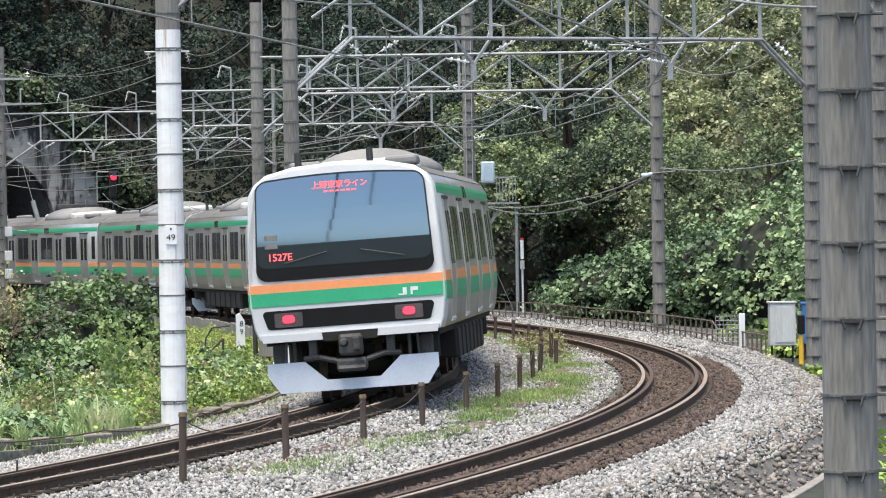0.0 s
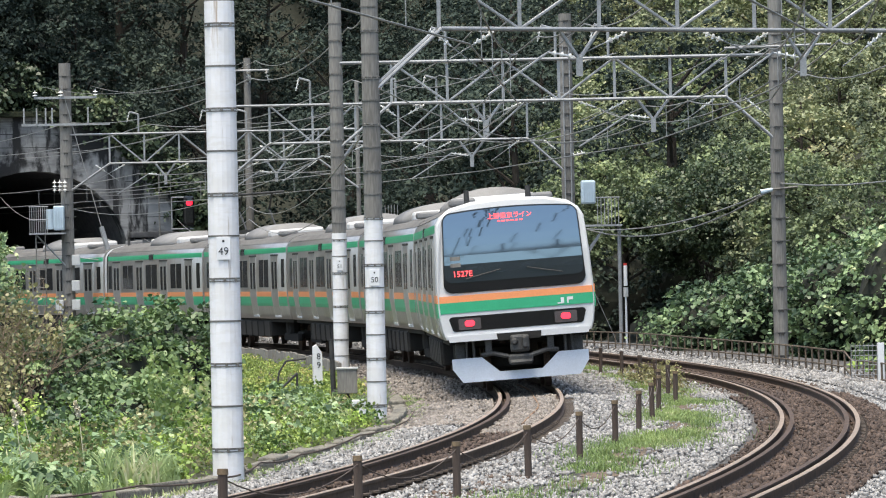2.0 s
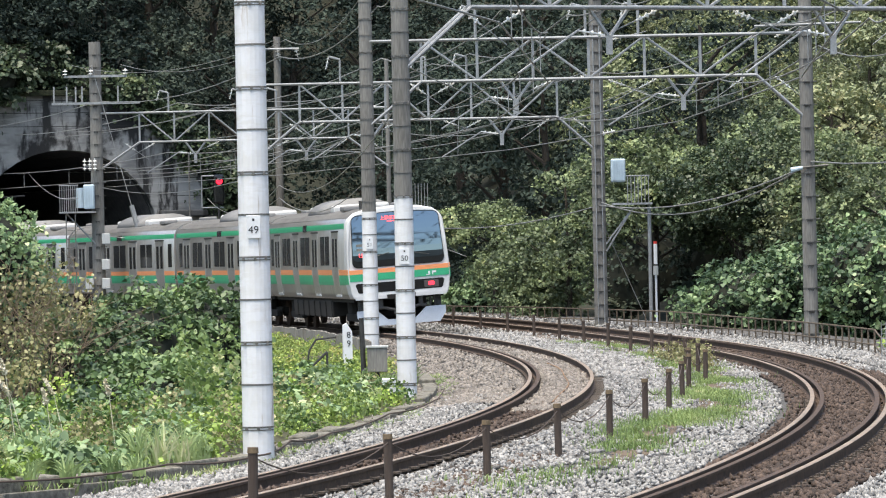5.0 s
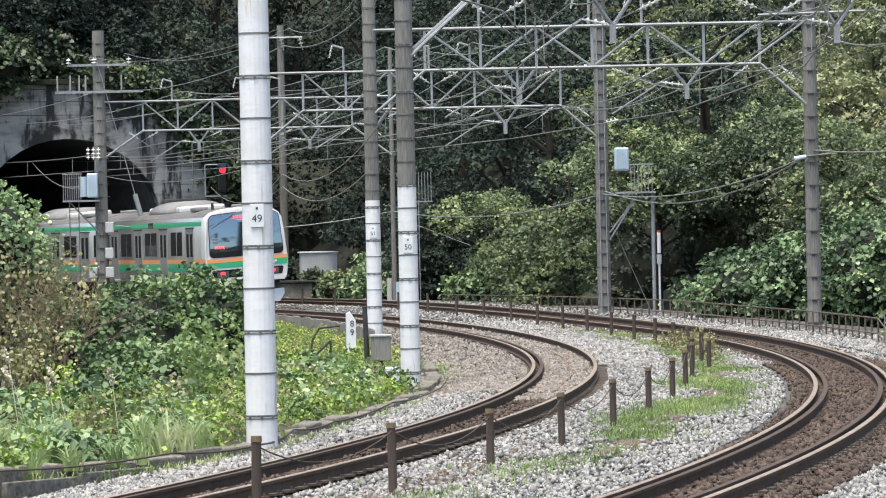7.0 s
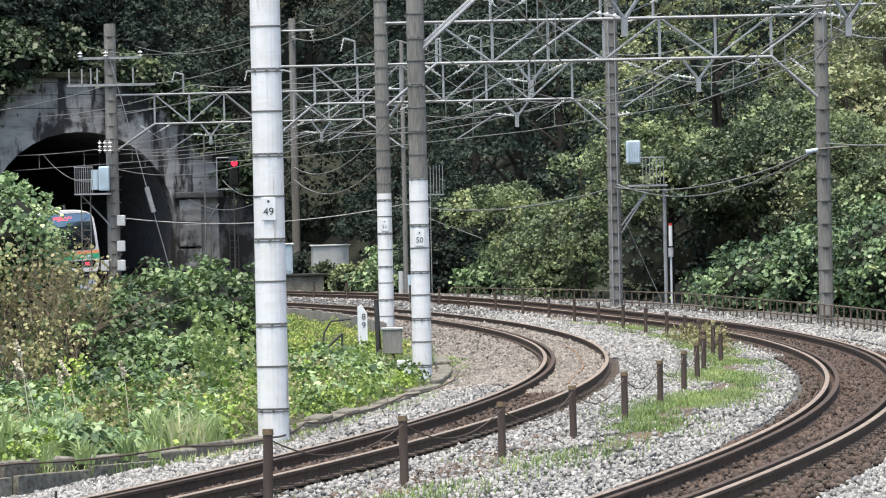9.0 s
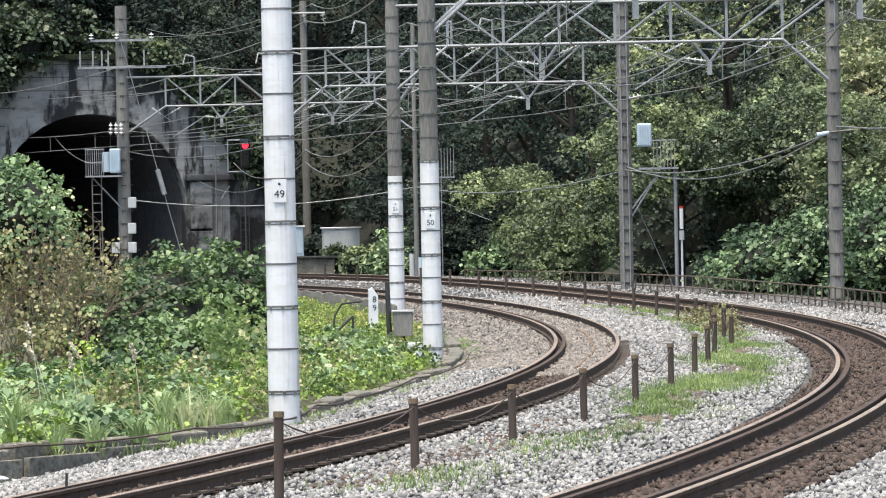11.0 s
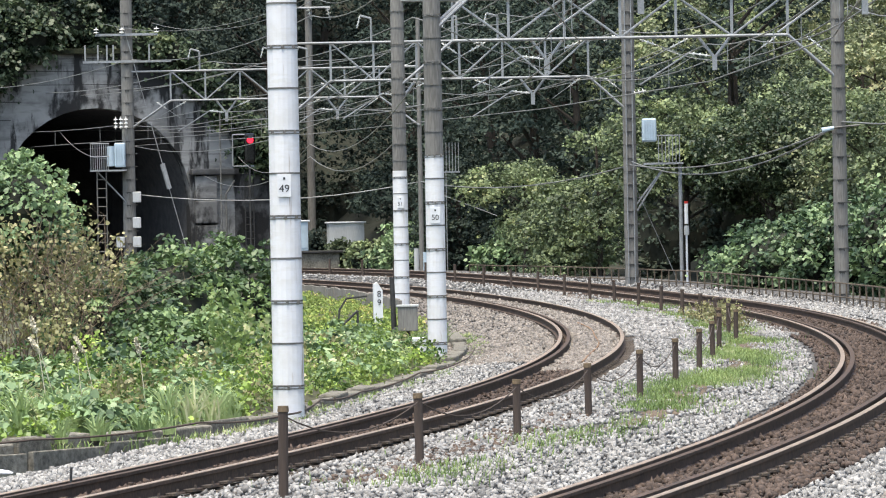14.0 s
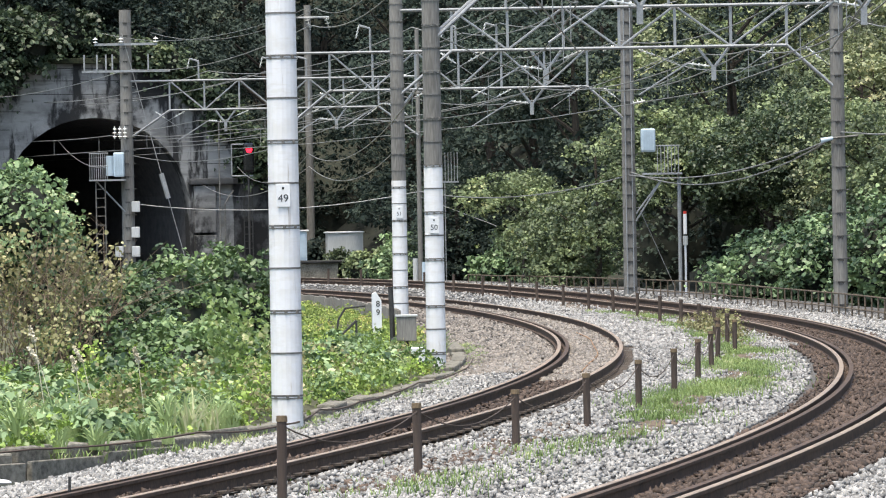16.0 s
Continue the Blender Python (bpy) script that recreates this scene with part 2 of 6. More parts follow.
M_LED = mat("red_led", (1.0, 0.06, 0.07), 0.4, emit=1.6)
M_SIGNALRED = mat("red_signal_lamp", (1.0, 0.015, 0.04), 0.3, emit=1.4)
M_LAMPDARK = mat("lamp_housing", (0.085, 0.075, 0.078), 0.2)
M_POST = mat("brown_post", (0.07, 0.05, 0.04), 0.8, var=0.35, scale=5, rand=0.3, streak=True)
M_CAP = mat("yellowed_cap", (0.14, 0.10, 0.06), 0.8, var=0.35)
M_SIGN = mat("sign_white", (0.70, 0.71, 0.73), 0.5, var=0.05)
M_INK = mat("sign_ink", (0.03, 0.03, 0.035), 0.6, var=0.1)
M_GREYBOX = mat("grey_cabinet", (0.45, 0.46, 0.46), 0.6, var=0.15, scale=3, streak=True)
M_PALEBLUE = mat("pale_blue_steel", (0.42, 0.52, 0.60), 0.5, var=0.12)
M_BLUE = mat("blue_cabinet", (0.03, 0.16, 0.42), 0.5, var=0.15)
M_YELLOW = mat("yellow_paint", (0.75, 0.42, 0.03), 0.5, var=0.15)
M_RED = mat("red_paint", (0.55, 0.04, 0.03), 0.5, var=0.15)
M_FENCE = mat("weathered_fence_steel", (0.075, 0.056, 0.04), 0.8, col2=(0.165, 0.128, 0.092), scale=4)


# ---- mesh helpers ----
def part(name, bm, material, parent=None, label=""):
    me = bpy.data.meshes.new(name)
    bm.to_mesh(me)
    bm.free()
    me.materials.append(material)
    ob = new(name, me)
    if parent:
        ob.parent = parent
    if label:
        ob["label"] = label
    return ob


def shared(name, me, parent, m):
    ob = new(name, me)
    ob.parent = parent
    ob.matrix_basis = m
    return ob


def thing(name, m, label, category, group="", kind=""):
    ob = new(name)
    ob.empty_display_size = 0.1
    ob.matrix_basis = m
    return tagged(ob, label, category, group, kind)


def box(bm, c, s, rot=None, bev=0.0):
    m = Matrix.Translation(c) @ (rot or Matrix()) @ Matrix.Diagonal((*s, 1))
    r = bmesh.ops.create_cube(bm, size=1, matrix=m)
    if bev:
        es = list({e for v in r["verts"] for e in v.link_edges})
        bmesh.ops.bevel(bm, geom=es, offset=bev, segments=2, affect="EDGES", profile=0.5)
    return bm


def tube(bm, a, b, r, r2=None, n=8):
    a, b = Vector(a), Vector(b)
    d = b - a
    m = Matrix.Translation((a + b) / 2) @ d.to_track_quat("Z", "Y").to_matrix().to_4x4()
    bmesh.ops.create_cone(bm, cap_ends=True, segments=n, radius1=r, radius2=r if r2 is None else r2, depth=d.length, matrix=m)
    return bm


def new_bm():
    return bmesh.new()


def prism(bm, outline, y0, y1, axis="y"):
    """An outline of (x, z) pulled from y0 to y1."""
    a = [bm.verts.new((x, y0, z)) for x, z in outline]
    b = [bm.verts.new((x, y1, z)) for x, z in outline]
    n = len(a)
    for i in range(n):
        bm.faces.new((a[i], a[(i + 1) % n], b[(i + 1) % n], b[i]))
    bm.faces.new(a[::-1])
    bm.faces.new(b)
    bmesh.ops.recalc_face_normals(bm, faces=bm.faces)
    return bm


def smooth(ob):
    for f_ in ob.data.polygons:
        f_.use_smooth = True
    return ob


def quads(name, co, material, parent=None, per=4):
    """A mesh of separate polygons from an array of corners, shape (n, per, 3)."""
    n = len(co)
    me = bpy.data.meshes.new(name)
    me.vertices.add(n * per)
    me.vertices.foreach_set("co", np.ascontiguousarray(co, dtype=np.float32).ravel())
    me.loops.add(n * per)
    me.loops.foreach_set("vertex_index", np.arange(n * per, dtype=np.int32))
    me.polygons.add(n)
    me.polygons.foreach_set("loop_start", np.arange(0, n * per, per, dtype=np.int32))
    me.update(calc_edges=True)
    me.validate()
    me.materials.append(material)
    ob = new(name, me)
    if parent:
        ob.parent = parent
    return ob


# ---- the line in plan: a left-hand curve of varying radius ----
GAP, CANT = 4.79, 0.05
SS = np.arange(-70.0, 560.0, 0.5)
_u = np.clip((SS - 40) / 50, -1.2, 2.0)
_k = 0.0035928 - 0.00064647 * _u - 0.0012427 * _u**2 + 0.00073883 * _u**3
_i0 = int(np.argmin(abs(SS)))
AA = np.cumsum(_k) * 0.5
AA = AA - AA[_i0] - 0.22404
CX, CY = -np.cumsum(np.sin(AA)) * 0.5, np.cumsum(np.cos(AA)) * 0.5
CX, CY = CX - CX[_i0] - 4.4098, CY - CY[_i0] + 37.16


def line(s, off=0.0):
    """Place and heading on the line at arc length s, off metres to the right of the near track's centre."""
    a = float(np.interp(s, SS, AA))
    return float(np.interp(s, SS, CX)) + off * math.cos(a), float(np.interp(s, SS, CY)) + off * math.sin(a), a


def rise(s, off):
    """The far track climbs a little beyond the bend."""
    k = min(1.0, max(0.0, (s - 95) / 60)) * min(1.0, max(0.0, (off - 1.2) / 2.0))
    return 0.2 * k * k * (3 - 2 * k)


def sweep(bm, outline, s0, s1, off, step=1.0, dz=0.0, tilt=0.0, closed=True):
    """An outline of (across, up) swept along the line."""
    rings = []
    for s in np.arange(s0, s1 + step / 2, step):
        x, y, a = line(s, off)
        z = dz + rise(s, off)
        ring = []
        for u, v in outline:
            uu, vv = u * math.cos(tilt) - v * math.sin(tilt), v * math.cos(tilt) + u * math.sin(tilt)
            ring.append(bm.verts.new((x + uu * math.cos(a), y + uu * math.sin(a), z + vv)))
        rings.append(ring)
    n = len(outline)
    for p, q in zip(rings, rings[1:]):
        for i in range(n if closed else n - 1):
            bm.faces.new((p[i], p[(i + 1) % n], q[(i + 1) % n], q[i]))
    if closed:
        bm.faces.new(rings[0])
        bm.faces.new(rings[-1][::-1])
    bmesh.ops.recalc_face_normals(bm, faces=bm.faces)
    return bm


# ---- ground ----
PORTAL_S = 189.0
PX, PY, PA = line(PORTAL_S, GAP / 2)


def portal_frame(x, y):
    """Distance behind the portal's plane, and along it to the right."""
    c, s = math.cos(PA), math.sin(PA)
    return -(x - PX) * s + (y - PY) * c, (x - PX) * c + (y - PY) * s


def hill(x, y):
    q, r = portal_frame(x, y)
    h = 0.0
    # unseen rise behind the camera, added to darken the windscreen's lower reflection
    if y < -40:
        return 0.42 * min(80, -40 - y)
    if r < 9.5:
        e = min(1, max(0, (q - 1.2) / 2.0))
        side = min(1, max(0, (8.5 - r) / 3.0))
        h = side * (e * 9.2 + 0.75 * max(0, q - 3))
    h = max(h, 0.8 * max(0, q - 9) if r > -4 else 0)
    if y < 240:
        xc = float(np.interp(y, CY[:560], CX[:560]))
        lift = 0.75 * max(0, x - xc - 14.5) * min(1, max(0, (y - 92) / 25))
        h = max(h, lift)
    else:
        h = max(h, 0.75 * max(0, x - 10))
    h += 0.9 * noise.noise((x * 0.13, y * 0.13, 0)) * min(1, h / 3)
    return h


def ground_z(x, y):
    return -0.5 + hill(x, y)


def build_ground():
    bm = new_bm()
    xs = [-2500, -900, -300, -120] + list(np.arange(-70, 71, 2.5)) + [120, 300, 900, 2500]
    ys = [-2500, -900, -300, -100, -40, 0, 30] + list(np.arange(50, 361, 2.5)) + [450, 700, 1200, 2500]
    grid = [[bm.verts.new((x, y, min(140, ground_z(x, y)))) for x in xs] for y in ys]
    for j in range(len(ys) - 1):
        for i in range(len(xs) - 1):
            # the bore is left open where the line enters the hill
            q, r = portal_frame((xs[i] + xs[i + 1]) / 2, (ys[j] + ys[j + 1]) / 2)
            low = min(v.co.z for v in (grid[j][i], grid[j][i + 1], grid[j + 1][i + 1], grid[j + 1][i]))
            if -2 < q < 9 and abs(r) < 6.5 and low < 8:
                continue
            bm.faces.new((grid[j][i], grid[j][i + 1], grid[j + 1][i + 1], grid[j + 1][i]))
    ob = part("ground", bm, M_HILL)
    smooth(ob)
    return tagged(ob, "dark earth ground rising into a steep wooded hillside", "ground", kind="structure")


build_ground()


def bed_z(s, off):
    """Top of the ballast across the line."""
    z = -0.17
    for c0 in (0.0, GAP):
        u = off - c0
        if -0.6 < u < 2.0:
            z += CANT * min(1.15, (u + 0.6) / 1.2) * (1.0 if u < 1.05 else max(0.0, (2.0 - u) / 0.95))
    if off < -1.3:
        z -= (-1.3 - off) * 0.1
    mid = math.exp(-((off - 2.4) / 0.75) ** 2)
    z += 0.05 * mid
    right = off - (GAP + 1.5)
    if right > 0:
        if s < 75:
            z += 0.12 * math.exp(-((right - 0.7) / 0.7) ** 2) - max(0, right - 0.9) * 0.42
        else:
            z += 0.05 * min(1, right)
    return z + rise(s, off)


def build_ballast():
    bm = new_bm()
    rows_ = []
    for s in np.arange(-40, 187.5, 0.5):
        row = []
        for off in np.arange(-3.4, 10.6, 0.28):
            x, y, a = line(s, off)
            row.append(bm.verts.new((x, y, bed_z(s, off) + 0.03 * noise.noise((x * 2.1, y * 2.1, 3)) - 0.02)))
        rows_.append(row)
    for p, q in zip(rows_, rows_[1:]):
        for i in range(len(p) - 1):
            bm.faces.new((p[i], p[i + 1], q[i + 1], q[i]))
    ob = smooth(part("ballast_bed", bm, M_BALLAST))
    tagged(ob, "grey crushed-stone ballast bed under the two tracks", "ballast", kind="structure")
    return ob


build_ballast()


def build_stones(name, s0, s1, ranges, count, size, material, label, seed):
    """Loose crushed stones as many small irregular solids in one mesh."""
    rng = np.random.default_rng(seed)
    w = np.array([b - a for a, b in ranges])
    pick = rng.choice(len(ranges), count, p=w / w.sum())
    lo, hi = np.array([a for a, b in ranges])[pick], np.array([b for a, b in ranges])[pick]
    off = lo + (hi - lo) * rng.random(count)
    sharp = rng.random(count)
    # denser where the line is nearer
    s = s0 + (s1 - s0) * rng.random(count) ** 1.5
    # few stones lie on the earth strip between the tracks
    bare = (np.abs(off - 2.45 - 0.012 * (s - 30) - 0.2 * np.sin(s * 0.35)) < 0.42 + 0.16 * np.sin(s * 1.7)) & (s > 19) & (s < 112)
    keep = ~bare | (sharp < 0.2)
    s, off = s[keep], off[keep]
    count = len(s)
    a = np.interp(s, SS, AA)
    x, y = np.interp(s, SS, CX) + off * np.cos(a), np.interp(s, SS, CY) + off * np.sin(a)
    z = np.array([bed_z(i, j) for i, j in zip(s, off)])
    unit = np.array([(1, 0, 0), (0, 1, 0), (-1, 0, 0), (0, -1, 0), (0, 0, 1), (0, 0, -1)], float)
    tri = np.array([(0, 1, 4), (1, 2, 4), (2, 3, 4), (3, 0, 4), (1, 0, 5), (2, 1, 5), (3, 2, 5), (0, 3, 5)])
    v = unit[None] * (0.5 + 0.8 * rng.random((count, 6, 1))) + 0.5 * (rng.random((count, 6, 3)) - 0.5)
    ang = rng.random((3, count)) * 6.283
    for ax, (i, j) in enumerate(((0, 1), (1, 2), (0, 2))):
        c, d = np.cos(ang[ax])[:, None], np.sin(ang[ax])[:, None]
        vi, vj = v[:, :, i].copy(), v[:, :, j].copy()
        v[:, :, i], v[:, :, j] = vi * c - vj * d, vi * d + vj * c
    v *= (size * (0.6 + 0.9 * rng.random(count) ** 2))[:, None, None]
    v += np.stack([x, y, z + size * 0.35 + 0.02 * (np.abs(off) < 0.5)], 1)[:, None, :]
    me = bpy.data.meshes.new(name)
    me.vertices.add(count * 6)
    me.vertices.foreach_set("co", v.astype(np.float32).ravel())
    loops = (tri[None] + (np.arange(count) * 6)[:, None, None]).astype(np.int32).ravel()
    me.loops.add(len(loops))
    me.loops.foreach_set("vertex_index", loops)
    me.polygons.add(count * 8)
    me.polygons.foreach_set("loop_start", np.arange(0, count * 24, 3, dtype=np.int32))
    me.update(calc_edges=True)
    me.materials.append(material)
    return tagged(new(name, me), label, "ballast", kind="stuff")


build_stones("loose_ballast", -14, 115, [(0.8, 3.75), (6.0, 7.5)], 74000, 0.031, M_STONE, "pale grey loose ballast stones beside the rails", 3)
build_stones("loose_ballast", 60, 185, [(0.72, 4.05), (5.55, 8.4)], 11000, 0.05, M_STONE, "pale grey loose ballast stones along the bend", 4)
build_stones("loose_ballast", -14, 52, [(-3.0, -0.75)], 18000, 0.032, M_STONE, "pale grey loose ballast stones before the kerb", 6)
# brown stones whose darker tone also stands in for shadow on the shoulder
build_stones("rusty_ballast", -14, 70, [(6.9, 10.2)], 9000, 0.045, M_BROWNSTONE, "brown-stained ballast stones, darkened for shade, on the outer shoulder", 8)
build_stones("rusty_ballast", 46, 135, [(-3.0, -0.7)], 11000, 0.042, M_BROWNSTONE, "brown ballast stones on the inner shoulder", 7)
build_stones("rusty_ballast", -14, 44, [(-0.36, 0.5)], 5000, 0.034, M_DARKSTONE, "dark ballast stones between the near rails", 16)
build_stones("rusty_ballast", 40, 130, [(-0.36, 0.5)], 8500, 0.040, M_BROWNSTONE, "rust-brown ballast stones between the rails", 5)
build_stones("rusty_ballast", -14, 130, [(GAP - 0.5, GAP + 0.5), (GAP - 0.95, GAP - 0.62), (GAP + 0.62, GAP + 1.2)], 21000, 0.040, M_DARKSTONE, "dark rust-stained ballast stones in the outer track", 15)

build_stones("rusty_rubble", 9, 24, [(1.3, 2.0)], 900, 0.03, M_RUBBLE, "brown rubble and dead leaves at the post feet", 23)

# ---- tracks ----
RAIL = [(-0.06, -0.153), (0.06, -0.153), (0.06, -0.14), (0.012, -0.125), (0.01, -0.045), (0.034, -0.035), (0.034, -0.008), (-0.034, -0.008), (-0.034, -0.035), (-0.01, -0.045), (-0.012, -0.125), (-0.06, -0.14)]
HEAD = [(-0.034, -0.01), (0.034, -0.01), (0.033, -0.003), (0.024, 0.0), (-0.024, 0.0), (-0.033, -0.003)]


def build_track(off, label):
    tr = thing("railway_track", Matrix(), label, "railway track", "tracks of the line", "structure")
    for side in (-1, 1):
        up = CANT if side > 0 else 0.0
        rail = part("rail", sweep(new_bm(), RAIL, -35, 330, off + side * 0.565, 1.0, up), M_RUST, tr, "rusty steel running rail")
        part("rail_head", sweep(new_bm(), HEAD, -35, 330, off + side * 0.565, 1.0, up), M_HEAD, rail, "worn brown-grey rail head")
    part("check_rail", sweep(new_bm(), RAIL, -20, 150, off - 0.565 + 0.15, 1.0, 0.0), M_RUST, tr, "rusty check rail beside the inner rail")
    if off > 1:
        part("check_rail", sweep(new_bm(), RAIL, -20, 150, off + 0.565 - 0.16, 1.0, CANT), M_RUST, tr, "rusty check rail beside the outer rail")
    bm = new_bm()
    box(bm, (0, 0, -0.245), (2.1, 0.22, 0.14), bev=0.012)
    me = bpy.data.meshes.new("sleeper")
    bm.to_mesh(me)
    bm.free()
    me.materials.append(M_SLEEPER)
    bf = new_bm()
    box(bf, (0, 0, -0.135), (0.1, 0.14, 0.03), bev=0.006)
    tube(bf, (0.05, 0, -0.14), (0.05, 0, -0.09), 0.012, n=6)
    clip = bpy.data.meshes.new("rail_clip")
    bf.to_mesh(clip)
    bf.free()
    clip.materials.append(M_SLEEPER)
    for i in range(150):
        s = 1.0 + 0.62 * i
        x, y, a = line(s, off)
        z = rise(s, off)
        sl = shared("sleeper", me, tr, pose(x, y, z + CANT / 2, 0, -math.degrees(math.asin(CANT / 1.067)), math.degrees(a)))
        if i < 70:
            for u in (-0.64, 0.64):
                shared("rail_clip", clip, sl, pose(u, 0, 0, 0, 0, 0 if u > 0 else 180))
    return tr


build_track(0.0, "curved railway track with rusty rails on ballast")
build_track(GAP, "outer curved railway track with a check rail on ballast")


# ---- tunnel ----
def arch(half, spring, crown, n=18):
    """Horseshoe outline of (across, up) from the left foot over the crown to the right foot."""
    pts = [(-half * 0.97, -0.7), (-half, 0.8), (-half, spring)]
    for i in range(1, n):
        t = math.pi * i / n
        pts.append((-half * math.cos(t), spring + (crown - spring) * math.sin(t) ** 0.9))
    return pts + [(half, spring), (half, 0.8), (half * 0.97, -0.7)]


def build_tunnel():
    m = pose(PX, PY, 0, 0, 0, math.degrees(PA))
    portal = thing("tunnel_portal", m, "stained grey concrete tunnel portal with an arched mouth", "tunnel", kind="structure")
    inner = arch(4.35, 2.9, 7.3)
    outer = [(-11, -0.7), (-11, 4), (-8.5, 9.7)] + [(-8.0 + 11.3 * i / 13, 9.7) for i in range(14)] + [(4.4, 8.6), (5.4, 7.6), (6.2, 6.9), (6.4, 5), (6.4, 2), (6.4, -0.7)]
    bm = new_bm()
    rings = [[bm.verts.new((x, y, z)) for x, z in o] for o, y in ((inner, 0), (outer, 0), (outer, 1.4), (inner, 1.4))]
    for p, q in zip(rings, rings[1:] + rings[:1]):
        for i in range(len(p) - 1):
            bm.faces.new((p[i], p[i + 1], q[i + 1], q[i]))
    bmesh.ops.recalc_face_normals(bm, faces=bm.faces)
    part("headwall", bm, M_PORTAL, portal)
    # ring of arch stones proud of the wall
    ring_in, ring_out = arch(4.36, 2.9, 7.31), arch(4.86, 2.9, 7.84)
    bm = new_bm()
    f0 = [[bm.verts.new((x, y, z)) for x, z in o] for o, y in ((ring_in, -0.03), (ring_out, -0.03), (ring_out, 0.02), (ring_in, 0.02))]
    for p, q in zip(f0, f0[1:] + f0[:1]):
        for i in range(len(p) - 1):
            bm.faces.new((p[i], p[i + 1], q[i + 1], q[i]))
    bmesh.ops.recalc_face_normals(bm, faces=bm.faces)
    part("arch_ring", bm, M_PORTAL, portal, "plain concrete arch ring")
    for z_, a_, c_ in ((8.35, -8.2, 4.4), (8.95, -8.3, 3.6), (9.5, -8.4, 3.2), (7.6, -8.6, -3.4), (6.8, -9.2, -3.9), (6.0, -9.6, -4.5), (7.6, 3.4, 5.3), (6.8, 4.2, 6.1), (6.0, 4.7, 6.2), (5.2, 5.0, 6.3)):
        bm = new_bm()
        box(bm, ((a_ + c_) / 2, 0.010, z_), (c_ - a_, 0.03, 0.028))
        part("board_line", bm, M_SEAM, portal, "cast board line")
    bm = new_bm()
    box(bm, (-2.6, 0.6, 9.82), (11.9, 1.9, 0.25), bev=0.04)
    box(bm, (4.85, 0.6, 8.42), (4.1, 1.8, 0.22), Matrix.Rotation(radians(44), 4, 'Y'), bev=0.04)
    part("coping", bm, M_MOSSY, portal, "mossy coping slab")
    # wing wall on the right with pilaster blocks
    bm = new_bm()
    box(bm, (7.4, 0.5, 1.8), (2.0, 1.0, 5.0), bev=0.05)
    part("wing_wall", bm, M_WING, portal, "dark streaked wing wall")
    for z in (0.4, 1.5, 2.6, 3.7):
        bm = new_bm()
        box(bm, (5.0, -0.12, z), (1.0, 0.4, 1.02), bev=0.05)
        part("pilaster_block", bm, M_PORTAL, portal)
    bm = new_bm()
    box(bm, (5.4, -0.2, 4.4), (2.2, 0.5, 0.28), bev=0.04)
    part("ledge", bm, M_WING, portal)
    for x in (6.85, 7.25):
        part("ladder_rail", tube(new_bm(), (x, -0.15, -0.4), (x, -0.15, 5.0), 0.03), M_DARKSTEEL, portal)
    for i in range(15):
        part("ladder_rung", tube(new_bm(), (6.85, -0.15, 0.1 + i * 0.32), (7.25, -0.15, 0.1 + i * 0.32), 0.018, n=6), M_DARKSTEEL, portal)
    part("conduit", tube(new_bm(), (5.9, -0.35, -0.4), (5.9, -0.35, 3.4), 0.04), M_BAND, portal, "thin grey conduit")
    part("conduit", tube(new_bm(), (5.9, -0.35, 3.4), (6.3, -0.35, 4.0), 0.04), M_BAND, portal)
    # lining follows the line into the hill
    bm = new_bm()
    rings = []
    for s in np.arange(PORTAL_S + 0.7, 545, 3.0):
        x, y, a = line(s, GAP / 2)
        rings.append([bm.verts.new((x + u * math.cos(a), y + u * math.sin(a), v)) for u, v in inner])
    for p, q in zip(rings, rings[1:]):
        for i in range(len(p)):
            bm.faces.new((p[i], p[(i + 1) % len(p)], q[(i + 1) % len(p)], q[i]))
    bm.faces.new(rings[-1])
    tagged(part("tunnel_lining", bm, M_LINING), "sooty dark tunnel lining", "tunnel", kind="structure")


build_tunnel()


# ---- poles ----
def words(name, text, size, m, material, parent):
    cu = bpy.data.curves.new(name, "FONT")
    cu.body, cu.size, cu.align_x, cu.align_y, cu.extrude = text, size, "CENTER", "CENTER", 0.002
    cu.materials.append(material)
    ob = new(name, cu)
    ob.parent = parent
    ob.matrix_basis = m
    return ob


